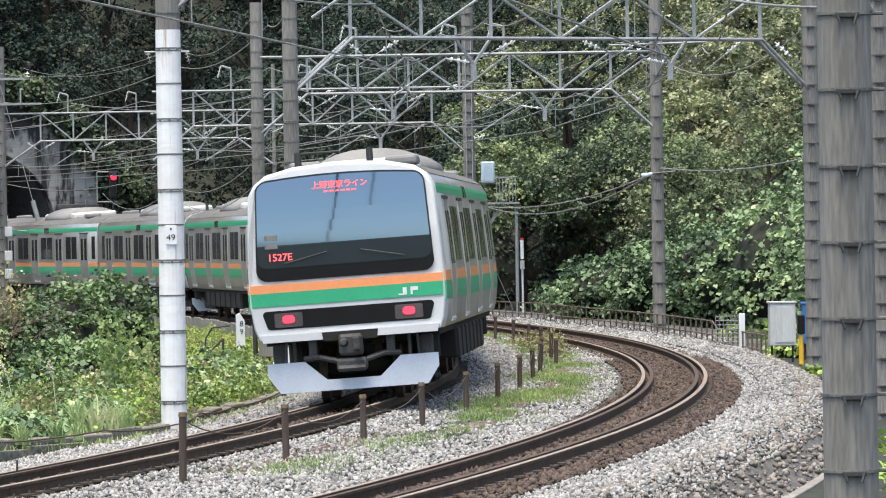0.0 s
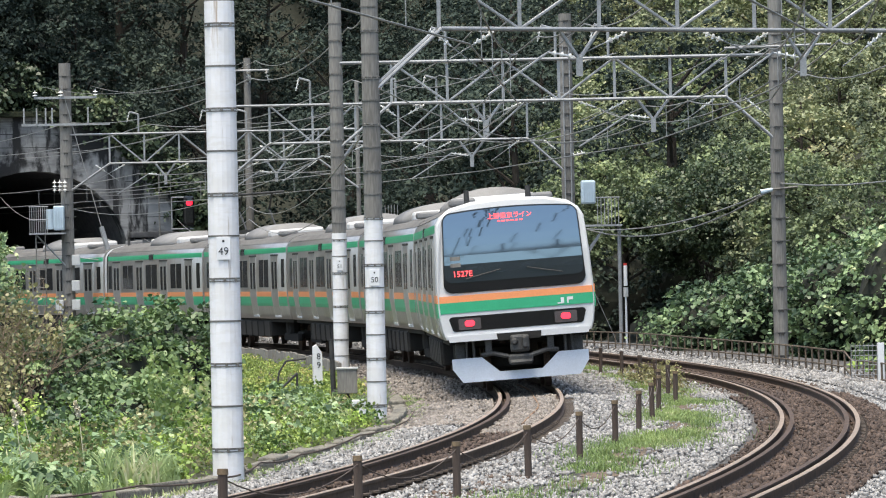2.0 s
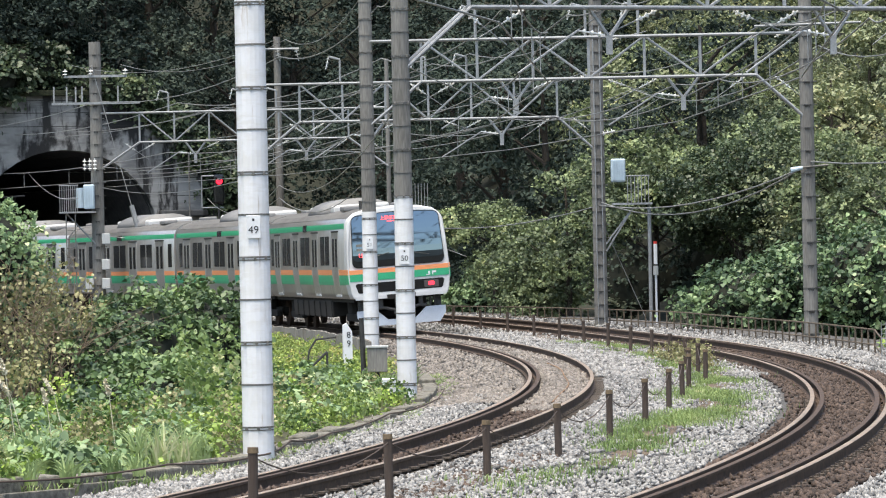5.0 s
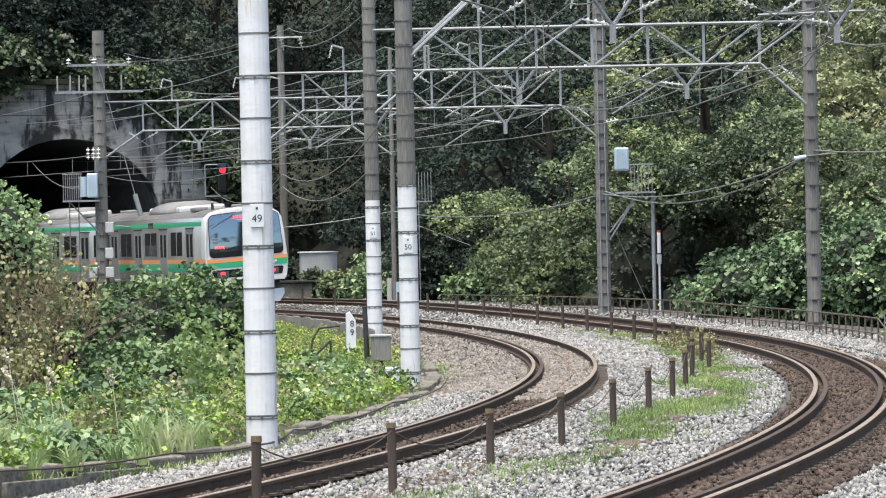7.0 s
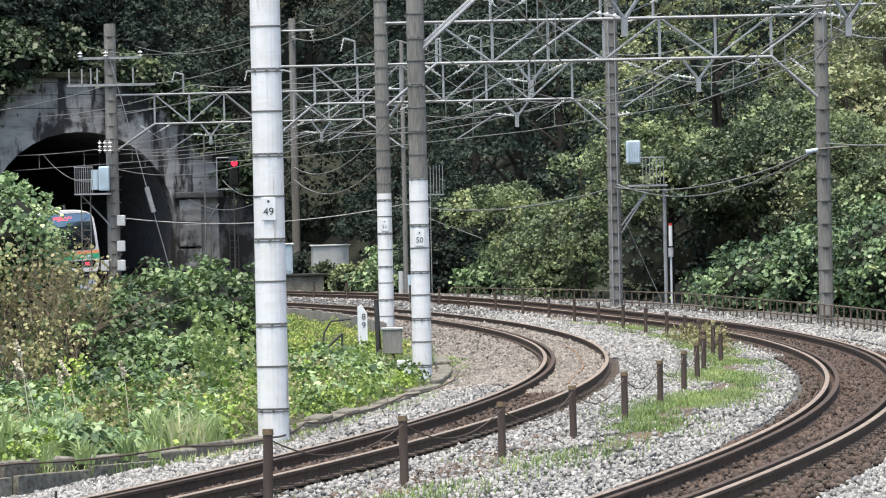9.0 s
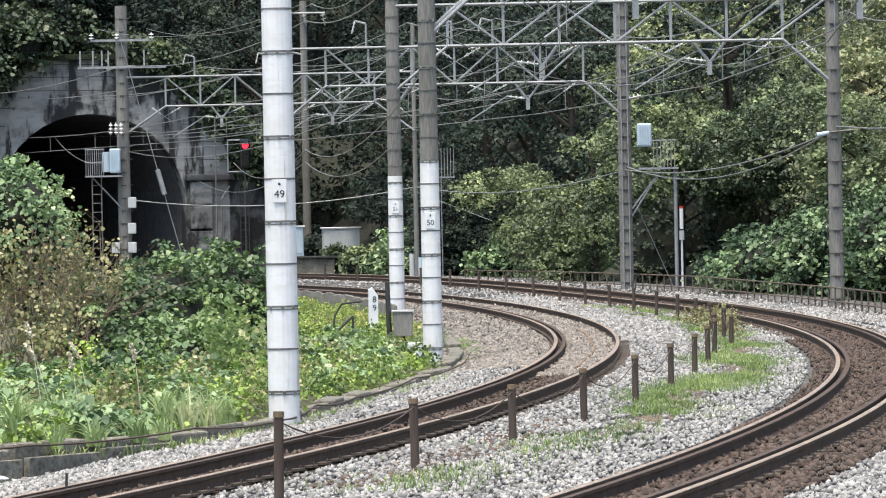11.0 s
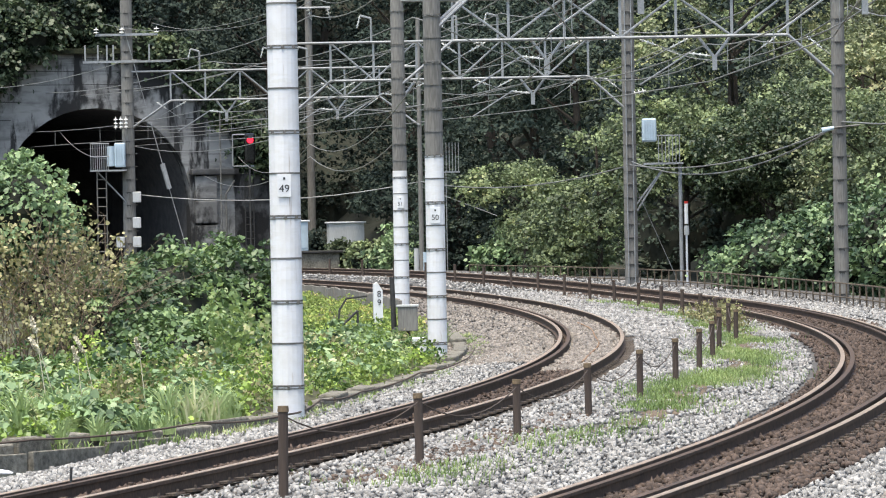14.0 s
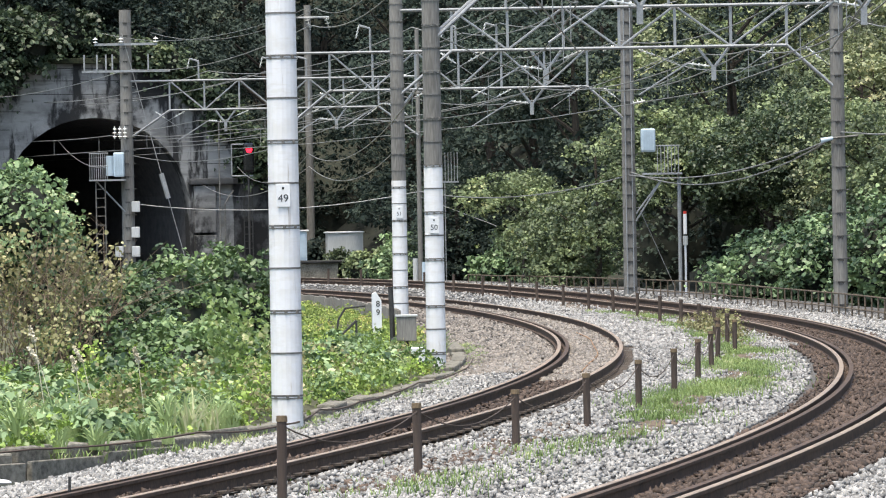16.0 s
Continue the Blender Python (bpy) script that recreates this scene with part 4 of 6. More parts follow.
    bb = thing("cable_block", pose(-0.5, 91.6, -0.2), "small pale concrete block in the weeds", "block")
    bm = new_bm()
    box(bm, (0, 0, 0.10), (0.27, 0.27, 0.34), bev=0.02)
    part("body", bm, M_SIGN, bb)
    # bent pipes in the weeds
    for knots in (((-2.42, 112, -0.3), (-2.36, 112, 0.22), (-2.2, 112, 0.47), (-1.75, 112, 0.52)), ((-2.12, 104, 0.06), (-1.82, 104, 0.34), (-1.82, 104, -0.3))):
        pp = thing("bent_pipe", Matrix(), "bent dark iron pipe standing in the weeds", "pipe", "pipes in the weeds")
        bm = new_bm()
        for a_, b_ in zip(knots, knots[1:]):
            tube(bm, a_, b_, 0.024, n=7)
        part("pipe", bm, M_DARKSTEEL, pp)
    # marker rod by the bend pole
    rd = thing("marker_rod", pose(7.72, 161, 0.0), "thin white marker rod with a red tip", "marker rod")
    part("rod", tube(new_bm(), (0, 0, -0.3), (0, 0, 1.6), 0.035), M_SIGN, rd)
    part("head", tube(new_bm(), (0, 0, 1.85), (0, 0, 2.5), 0.06), M_SIGN, rd)
    part("clamp", tube(new_bm(), (0, 0, 1.5), (0, 0, 1.8), 0.08), M_GREYBOX, rd)
    part("tip", tube(new_bm(), (0, 0, 2.5), (0, 0, 2.58), 0.06), M_RED, rd, "red tip")
    # cabinets on the right-hand shoulder
    for x, y, w, h_, m_, lab in ((11.45, 107.0, 0.62, 1.0, M_GREYBOX, "pale grey lineside cabinet on legs"), (12.35, 108.6, 0.5, 0.95, M_BLUE, "blue lineside cabinet beside a pole")):
        cb = thing("lineside_cabinet", pose(x, y, -0.35), lab, "cabinet")
        bm = new_bm()
        box(bm, (0, 0, 0.25 + h_ / 2), (w, 0.45, h_), bev=0.015)
        part("body", bm, m_, cb)
        bm = new_bm()
        box(bm, (0, 0, 0.28 + h_), (w + 0.06, 0.5, 0.05), bev=0.01)
        part("lid", bm, m_, cb)
        bm = new_bm()
        box(bm, (0.05, -0.235, 0.25 + h_ / 2), (w * 0.7, 0.015, h_ * 0.85), bev=0.004)
        part("door", bm, m_, cb)
        for u in (-0.4, 0.4):
            part("leg", tube(new_bm(), (u * w, 0, -0.2), (u * w, 0, 0.26), 0.03, n=6), M_DARKSTEEL, cb)
    yp = thing("lineside_telephone", pose(11.6, 104, -0.45), "black telephone case on a yellow post", "telephone")
    part("post", tube(new_bm(), (0, 0, -0.2), (0, 0, 0.65), 0.055), M_YELLOW, yp)
    bm = new_bm()
    box(bm, (0, 0, 0.9), (0.18, 0.18, 0.45), bev=0.03)
    part("case", bm, M_BLACK, yp)
    # white mesh gate by the shoulder
    gt = thing("mesh_gate", pose(10.0, 105.0, -0.2), "white wire-mesh gate panel with a flat post", "gate")
    for i in range(7):
        part("mesh_bar", tube(new_bm(), (-0.3 + i * 0.09, 0, 0), (-0.3 + i * 0.09, 0, 0.9), 0.008, n=5), M_GALV, gt)
    for i in range(9):
        part("mesh_bar", tube(new_bm(), (-0.3, 0, 0.05 + i * 0.1), (0.24, 0, 0.05 + i * 0.1), 0.008, n=5), M_GALV, gt)
    bm = new_bm()
    box(bm, (0.32, 0, 0.42), (0.14, 0.05, 0.98), bev=0.01)
    part("post", bm, M_SIGN, gt)


build_lineside()


# ---- brown marker posts and chain between the tracks ----
def build_posts():
    posts = []
    data = [(6.7, 1.6, 0.67), (12.4, 1.65, 0.56)] + [(12.4 + 5.42 * i, 1.65 + 0.085 * i, 0.5) for i in range(1, 9)]
    data += [(54.8 + 6.0 * i, 2.62 + 0.07 * i, 0.48) for i in range(0, 18)]
    for s, off, top in data:
        x, y, a = line(s, off)
        z = bed_z(s, off) - 0.1
        b = thing("marker_post", pose(x, y, z, random.uniform(-1.5, 1.5), random.uniform(-1.5, 1.5), 0), "rusty brown steel post with a capped top in ballast", "post", "posts between the tracks")
        h_ = top + rise(s, off) - z
        part("shaft", tube(new_bm(), (0, 0, -0.15), (0, 0, h_ - 0.05), 0.043, n=12), M_POST, b)
        part("cap", tube(new_bm(), (0, 0, h_ - 0.05), (0, 0, h_), 0.05, 0.046, 12), M_CAP if s < 60 else M_POST, b, "yellowed cap")
        posts.append((x, y, z + h_ - 0.08))
    for a, b in zip(posts[:12], posts[1:13]):
        wire("post_rope", [a, b], "thin dark rope sagging between posts", 0.007, 0.22).data.materials[0] = M_POST


build_posts()


# ---- fence on the outer side ----
def build_fence():
    f = thing("guard_fence", Matrix(), "weathered brown steel guard fence along the outer track", "fence")
    ss = np.arange(62, 152, 1.22)
    pts = []
    for s in ss:
        off = 7.5 + 0.4 * min(1, (s - 62) / 50)
        x, y, a = line(s, off)
        z = bed_z(s, off) - 0.12
        top = 0.68 - 0.22 * min(1, max(0, (s - 112) / 35))
        part("post", tube(new_bm(), (x, y, z - 0.3), (x, y, z + top), 0.024, n=6), M_FENCE, f)
        pts.append((Vector((x, y, z)), top))
    for a, b in zip(pts, pts[1:]):
        for h_ in (0.02, 0.36):
            part("rail", tube(new_bm(), a[0] + Vector((0, 0, a[1] - h_)), b[0] + Vector((0, 0, b[1] - h_)), 0.018, n=6), M_FENCE, f)


build_fence()


# ---- kerb on the inner side ----
def spread(pts, step=0.6):
    out = []
    for a, b in zip(pts, pts[1:]):
        a, b = Vector(a), Vector(b)
        n = max(1, int((b - a).length / step))
        out += [tuple(a.lerp(b, i / n)) for i in range(n)]
    return out + [pts[-1]]


KERB = [(-14, 50.0), (-6.5, 55.0), (-4.94, 56.6), (-3.2, 59.3), (-2.25, 62.6), (-1.95, 66.0), (-1.5, 70), (-0.71, 76.5), (0.0, 84.6), (0.2, 90), (0.28, 96), (0.1, 106)]


def build_kerb():
    """Kerb of long concrete stones, each a little out of line, and a thin lip before it."""
    kb = thing("kerb", Matrix(), "mossy grey concrete kerb of uneven long stones", "kerb", kind="structure")
    rng = random.Random(4)
    pts = [Vector(p) for p in spread(KERB, 0.2)]
    step = 7
    for k in range(0, len(pts) - step, step):
        a, b_ = pts[k], pts[k + step]
        d = b_ - a
        ang = math.atan2(d.y, d.x) + radians(rng.uniform(-1.2, 1.2))
        bm = new_bm()
        box(bm, (0, 0, 0), (d.length - 0.03, 0.26, 0.6), bev=0.025)
        for v in bm.verts:
            v.co += Vector((0, 0.02, 0.02)) * noise.noise(v.co * 3 + Vector((k, 0, 0)))
        st = part("kerb_stone", bm, M_MOSS, kb)
        st.matrix_basis = Matrix.Translation(((a.x + b_.x) / 2, (a.y + b_.y) / 2, -0.45 + rng.uniform(-0.05, 0.03))) @ Matrix.Rotation(ang, 4, "Z") @ Matrix.Rotation(radians(rng.uniform(-3, 3)), 4, "X")
        if k < 70 or rng.random() < 0.8:
            bm = new_bm()
            box(bm, (0, 0, 0), (d.length - 0.02, 0.08, 0.5), bev=0.012)
            lp = part("kerb_lip", bm, M_MOSS, kb)
            lp.matrix_basis = Matrix.Translation(((a.x + b_.x) / 2 + 0.3 * d.y / d.length, (a.y + b_.y) / 2 - 0.3 * d.x / d.length, -0.52 + rng.uniform(-0.03, 0.04))) @ Matrix.Rotation(ang, 4, "Z")


build_kerb()
wire("lineside_cable", [(x + 0.3, y - 0.25, -0.14 + 0.05 * (i % 2)) for i, (x, y) in enumerate(KERB[:-2])], "dark cable lying along the kerb", 0.013, 0.04).data.materials[0] = M_POST
wire("track_cable", [(*line(v, 0.12 + 0.025 * math.sin(v * 0.5))[:2], -0.075) for v in np.arange(43, 72, 1.5)], "rust-orange cable lying between the rails", 0.014).data.materials[0] = M_CABLE
sk_ = thing("thin_stake", pose(-3.35, 44.5, -0.3), "thin dark stake in the ballast", "stake")
part("rod", tube(new_bm(), (0, 0, -0.2), (0.02, 0, 0.42), 0.014, 0.012, 6), M_DARKSTEEL, sk_)
bg_ = thing("crumpled_bag", pose(-4.6, 52.0, -0.28), "crumpled white and pink plastic bag by the kerb", "litter")
bm = new_bm()
bmesh.ops.create_icosphere(bm, subdivisions=3, radius=0.06)
for v in bm.verts:
    v.co *= 1 + 0.5 * noise.noise(v.co * 16)
    v.co.z *= 0.45
    v.co.x *= 1.7
part("body", bm, M_SIGN, bg_)


def build_shoulder_edge():
    ed = thing("shoulder_edge", Matrix(), "low concrete edge at the foot of the outer ballast shoulder", "edging", kind="structure")
    for s in np.arange(-8, 46, 2.0):
        x, y, a = line(s + 1, 8.1)
        bm = new_bm()
        box(bm, (0, 0, 0), (0.14, 1.97, 0.5), bev=0.015)
        st = part("edge_stone", bm, M_EDGE, ed)
        st.matrix_basis = pose(x, y, -0.72, 0, 0, math.degrees(a))


build_shoulder_edge()


def build_edging():
    """Low edging of upright concrete boards behind the verge."""
    ed = thing("plank_edging", Matrix(), "low edging of weathered concrete boards along the inner track", "edging", kind="structure")
    rng = random.Random(9)
    bm = new_bm()
    box(bm, (0, 0, 0), (0.07, 0.78, 0.75), bev=0.012)
    me = bpy.data.meshes.new("edging_board")
    bm.to_mesh(me)
    bm.free()
    me.materials.append(M_EDGE)
    for i in range(74):
        s = 88 + 0.8 * i
        x, y, a = line(s, -3.15)
        shared("edging_board", me, ed, pose(x, y, -0.17 + rng.uniform(-0.03, 0.03), 0, rng.uniform(-3, 3), math.degrees(a) + rng.uniform(-2, 2)))


build_edging()


# ---- the train ----
SECTION = [(-1.38, 0.98), (-1.43, 1.15), (-1.475, 1.5), (-1.475, 1.85), (-1.44, 2.6), (-1.39, 3.22), (-1.31, 3.38), (-1.12, 3.52), (-0.7, 3.62), (0, 3.66), (0.7, 3.62), (1.12, 3.52), (1.31, 3.38), (1.39, 3.22), (1.44, 2.6), (1.475, 1.85), (1.475, 1.5), (1.43, 1.15), (1.38, 0.98)]


def wall_x(z):
    zs = [0.98, 1.15, 1.5, 1.85, 2.6, 3.22, 3.38, 3.52]
    xs = [1.38, 1.43, 1.475, 1.475, 1.44, 1.39, 1.31, 1.12]
    return float(np.interp(z, zs, xs))


def side_panel(bm, side, y0, y1, z0, z1, proud, thick=0.03, n=3):
    """A slab that follows the leaning side wall."""
    zs = [z0 + (z1 - z0) * i / n for i in range(n + 1)]
    o = [(side * (wall_x(z) + proud), z) for z in zs] + [(side * (wall_x(z) + proud - thick), z) for z in reversed(zs)]
    return prism(bm, o, y0, y1)


def rounded(w0, w1, z0, z1, r, n=5):
    """Outline of a panel with rounded corners, w0 wide below and w1 above."""
    out = []
    for cx, cz, a0 in ((w0 / 2 - r, z0 + r, -90), (w1 / 2 - r, z1 - r, 0), (-w1 / 2 + r, z1 - r, 90), (-w0 / 2 + r, z0 + r, 180)):
        for i in range(n + 1):
            a = radians(a0 + 90 * i / n)
            out.append((cx + r * math.cos(a), cz + r * math.sin(a)))
    return out


CAR_MESH = {}


def bogie(parent, y):
    bg = part("bogie", box(new_bm(), (0, y, 0.55), (1.7, 2.6, 0.22), bev=0.04), M_UNDER, parent, "grimy bogie frame")
    for yy in (-1.05, 1.05):
        for u in (-0.56, 0.56):
            bm = new_bm()
            tube(bm, (u - 0.06, y + yy, 0.43), (u + 0.06, y + yy, 0.43), 0.43, n=20)
            part("wheel", bm, M_RUST, bg, "steel wheel")
        part("axle", tube(new_bm(), (-0.75, y + yy, 0.43), (0.75, y + yy, 0.43), 0.08), M_UNDER, bg)
    for u in (-0.95, 0.95):
        bm = new_bm()
        box(bm, (u, y, 0.48), (0.18, 2.9, 0.24), bev=0.05)
        tube(bm, (u, y, 0.6), (u, y, 0.98), 0.22, n=12)
        part("side_frame", bm, M_UNDER, bg)
    return bg


def build_car(name, label, tail=False, cab_front=False, pantograph=False):
    car = thing(name, Matrix(), label, "railway car", "cars of the train")
    y0, y1 = (-9.35 if tail else -9.75), (9.2 if cab_front else 9.75)
    body = smooth(part("body", prism(new_bm(), SECTION, y0, y1), M_INOX, car, "brushed stainless steel car body"))
    body.data.polygons[-1].use_smooth = body.data.polygons[-2].use_smooth = False
    roof = [(x * 1.003, z + 0.012) for x, z in SECTION if z > 3.3]
    part("roof", prism(new_bm(), roof, y0 + 0.01, y1 - 0.01), M_ROOF, car, "matt grey roof")
    doors = (-7.25, -2.42, 2.42, 7.25)
    for side in (-1, 1):
        part("upper_stripe", side_panel(new_bm(), side, y0 + 0.05, y1 - 0.05, 3.08, 3.24, 0.006), M_GREEN, car, "green cantrail stripe")
        edges = [y0 + 0.05] + [d + e for d in doors for e in (-0.72, 0.72)] + [y1 - 0.05]
        for a, b in zip(edges[::2], edges[1::2]):
            if b - a < 0.3:
                continue
            part("orange_stripe", side_panel(new_bm(), side, a, b, 1.70, 1.86, 0.005), M_ORANGE, car, "orange waist stripe")
            part("green_stripe", side_panel(new_bm(), side, a, b, 1.40, 1.70, 0.005), M_GREEN, car, "green waist stripe")
        for d in doors:
            for leaf in (-0.335, 0.335):
                dr = part("door", side_panel(new_bm(), side, d + leaf - 0.325, d + leaf + 0.325, 1.08, 2.98, 0.012, n=6), M_DOOR, car, "stainless sliding door leaf")
                part("door_window", side_panel(new_bm(), side, d + leaf - 0.2, d + leaf + 0.2, 1.95, 2.8, 0.018, 0.02), M_SIDEGLASS, dr)
            part("door_rail", side_panel(new_bm(), side, d - 0.75, d + 0.75, 2.99, 3.04, 0.03), M_DARKSTEEL, car)
            for e in (-0.7, 0.7):
                part("door_post", side_panel(new_bm(), side, d + e - 0.022, d + e + 0.022, 1.1, 2.98, 0.022), M_DOOR, car, "bright door pillar")
            part("door_step", side_panel(new_bm(), side, d - 0.6, d + 0.6, 1.04, 1.1, 0.035), M_SIGN, car, "bright door sill")
        for w0, w1 in ((-5.85, -4.92), (-4.75, -3.82), (-1.1, -0.08), (0.08, 1.1), (3.82, 4.75), (4.92, 5.85)):
            part("window", side_panel(new_bm(), side, w0, w1, 2.0, 2.88, 0.008), M_SIDEGLASS, car, "dark tinted window")
        for w in (-9.0, 8.65):
            if not (tail and w < 0):
                part("window", side_panel(new_bm(), side, w - 0.3, w + 0.3, 2.0, 2.88, 0.008), M_SIDEGLASS, car, "dark tinted window")
        part("destination_panel", side_panel(new_bm(), side, -0.42, 0.42, 3.06, 3.26, 0.02), M_BLACK, car)
        bm = new_bm()
        box(bm, (side * 1.05, 0, 0.66), (0.55, 9.4, 0.52), bev=0.03)
        for k in range(7):
            box(bm, (side * 1.28, -4.2 + 1.4 * k, 0.64), (0.16, 0.9, 0.5), bev=0.03)
        part("underfloor_box", bm, M_UNDER, car, "grimy underfloor equipment")
    part("underframe", box(new_bm(), (0, 0, 0.93), (2.6, 19.0, 0.12)), M_UNDER, car)
    for y in (-6.9, 6.9):
        bogie(car, y)
    # roof equipment
    ac = smooth(part("cooler", prism(new_bm(), [(-1.02, 3.5), (-0.96, 3.70), (-0.8, 3.83), (-0.55, 3.93), (-0.28, 3.985), (0, 4.0), (0.28, 3.985), (0.55, 3.93), (0.8, 3.83), (0.96, 3.70), (1.02, 3.5)], -2.2, 2.2), M_AC, car, "rounded grey roof cooler"))
    part("cooler_nose", box(new_bm(), (0, -2.55, 3.68), (1.7, 0.7, 0.26), bev=0.08), M_COWL, car, "pale end cowl")
    part("cooler_nose", box(new_bm(), (0, 2.55, 3.68), (1.7, 0.7, 0.26), bev=0.08), M_COWL, car, "pale end cowl")
    for u in (-0.75, 0.75):
        part("roof_vent", box(new_bm(), (u, -6.0, 3.68), (0.5, 0.9, 0.16), bev=0.05), M_AC, car)
    part("gangway", box(new_bm(), (0, y1 + 0.2, 2.1), (1.2, 0.5, 2.0), bev=0.05), M_BLACK, car, "black corridor bellows")
    if pantograph:
        bm = new_bm()
        for u in (-0.5, 0.5):
            tube(bm, (u, 5.2, 3.9), (u, 6.6, 4.55), 0.03, n=6)
            tube(bm, (u, 6.6, 4.55), (u, 5.6, 5.1), 0.03, n=6)
        tube(bm, (-0.9, 5.6, 5.12), (0.9, 5.6, 5.12), 0.04, n=6)
        box(bm, (0, 5.6, 3.85), (1.6, 1.6, 0.1))
        part("pantograph", bm, M_DARKSTEEL, car, "folding pantograph")
    if tail:
        build_cab(car, -1)
    if cab_front:
        build_cab(car, 1, False)
    # the cars are 3.05 m over the side mouldings
    for ch in car.children_recursive:
        if ch.type == "MESH":
            ch.data.transform(Matrix.Diagonal((1.04, 1, 1, 1)))
    # the body rides on its springs above the bogies
    for ch in car.children:
        if not ch.name.startswith("bogie"):
            ch.location.z += 0.11
    return car


def build_cab(car, d, lit=True):
    """The driving end: white moulded nose, wrap-round glass, lamp band, coupler and skirt. d: -1 rear, 1 front."""
    Y = lambda y: y * -d
    rake = lambda z: 0.0 if z < 1.85 else 0.05 * (z - 1.85) ** 2
    # nose tapers a little over the last 0.65 m
    bm = new_bm()
    rings = []
    for yy, k, dz in ((-9.35, 1.004, 0.006), (-9.75, 1.0, 0.004), (-9.93, 0.996, -0.005), (-10.0, 0.978, -0.022)):
        rings.append([bm.verts.new((x * (k if z < 3.3 else k * 0.99), Y(yy) - d * (rake(z) if yy < -9.8 else 0), 0.98 + (z - 0.98) * (1 + dz * 0.3) + dz * (1 if z > 2 else 0))) for x, z in SECTION])
    for p, q in zip(rings, rings[1:]):
        for i in range(len(p)):
            bm.faces.new((p[i], p[(i + 1) % len(p)], q[(i + 1) % len(p)], q[i]))
    bm.faces.new(rings[-1])
    bmesh.ops.recalc_face_normals(bm, faces=bm.faces)
    nose = smooth(part("nose", bm, M_FACE, car, "white moulded cab nose"))
    nose.data.polygons[-1].use_smooth = False
    f1 = Y(-10.0)

    def panel(o, proud, thick=0.03):
        bm_ = prism(new_bm(), o, f1 + d * proud, f1 + d * (proud - thick))
        top, low_ = max(z for _, z in o), min(z for _, z in o)
        if top > 2.6:
            for k in range(1, 8):
                zc = low_ + (top - low_) * k / 8
                bmesh.ops.bisect_plane(bm_, geom=bm_.verts[:] + bm_.edges[:] + bm_.faces[:], plane_co=(0, 0, zc), plane_no=(0, 0, 1))
        for v in bm_.verts:
            v.co.y -= d * rake(v.co.z)
        return bm_

    def arched(o, lift, half):
        """The same outline with its upper edge bowed like the roof."""
        top = max(z for _, z in o)
        extra = [(half * (1 - 2 * i / 9), top) for i in range(1, 9)]
        k = max(i for i, p in enumerate(o) if p[0] > 0 and p[1] > top - 1e-6)
        o = o[: k + 1] + extra + o[k + 1 :]
        return [(x, z + (lift * (1 - (x / (half * 1.35)) ** 2) if z > top - 0.25 else 0.0)) for x, z in o]

    part("window_surround", panel(arched(rounded(2.66, 2.55, 1.88, 3.40, 0.17), 0.10, 1.1), 0.012), M_BLACK, car, "glossy black window surround")
    part("windscreen", panel(arched(rounded(2.60, 2.50, 2.08, 3.37, 0.14), 0.10, 1.1), 0.020), M_GLASS, car, "dark reflecting windscreen")
    for s in (-1, 1):
        bm = new_bm()
        tube(bm, (s * 0.25, f1 + d * 0.03, 2.28), (s * 0.9, f1 + d * 0.03, 2.14), 0.012, n=5)
        part("wiper", bm, M_DARKSTEEL, car)
    part("orange_stripe", panel([(-1.435, 1.70), (1.435, 1.70), (1.435, 1.83), (-1.435, 1.83)], 0.008), M_ORANGE, car, "orange front stripe")
    part("green_stripe", panel([(-1.43, 1.49), (1.43, 1.49), (1.435, 1.70), (-1.435, 1.70)], 0.008), M_GREEN, car, "green front stripe")
    for s in (-1, 1):
        part("orange_stripe", side_panel(new_bm(), s, min(Y(-9.36), Y(-9.95)), max(Y(-9.36), Y(-9.95)), 1.70, 1.86, 0.009), M_ORANGE, car)
        part("green_stripe", side_panel(new_bm(), s, min(Y(-9.36), Y(-9.95)), max(Y(-9.36), Y(-9.95)), 1.42, 1.70, 0.009), M_GREEN, car)
    part("lamp_band", panel(rounded(2.46, 2.56, 1.13, 1.42, 0.06), 0.010), M_BLACK, car, "black lamp band")
    part("front_sill", panel([(-1.3, 0.93), (1.3, 0.93), (1.34, 1.05), (-1.34, 1.05)], 0.05, 0.12), M_FACE, car, "white front sill")
    part("sill_notch", panel([(-0.4, 0.90), (0.4, 0.90), (0.42, 1.04), (-0.42, 1.04)], 0.06, 0.1), M_UNDER, car)
    for s in (-1, 1):
        lb = part("lamp_housing", panel([(x + s * 0.9, z) for x, z in rounded(0.42, 0.42, 1.16, 1.38, 0.03)], 0.022), M_LAMPDARK, car)
        part("tail_lamp", panel([(x + s * 0.9, z) for x, z in rounded(0.18, 0.18, 1.22, 1.34, 0.05)], 0.034), M_TAIL if lit else M_LAMPDARK, lb, "lit red tail lamp" if lit else "unlit lamp")
    # skirt with a raised middle gap
    sk = [(-1.28, 0.60), (-0.72, 0.60), (-0.40, 0.30), (0.40, 0.30), (0.72, 0.60), (1.28, 0.60), (1.28, 0.40), (1.10, 0.13), (-1.10, 0.13), (-1.28, 0.40)]
    part("skirt", prism(new_bm(), sk, Y(-9.86), Y(-9.80)), M_SKIRT, car, "pale blue-white snow skirt")
    bm = new_bm()
    # coupler: shank, head with a cupped face, draft box below, yoke to both sides
    box(bm, (0, Y(-9.65), 0.82), (0.22, 0.8, 0.22), bev=0.04)
    box(bm, (0, Y(-10.02), 0.82), (0.36, 0.2, 0.34), bev=0.05)
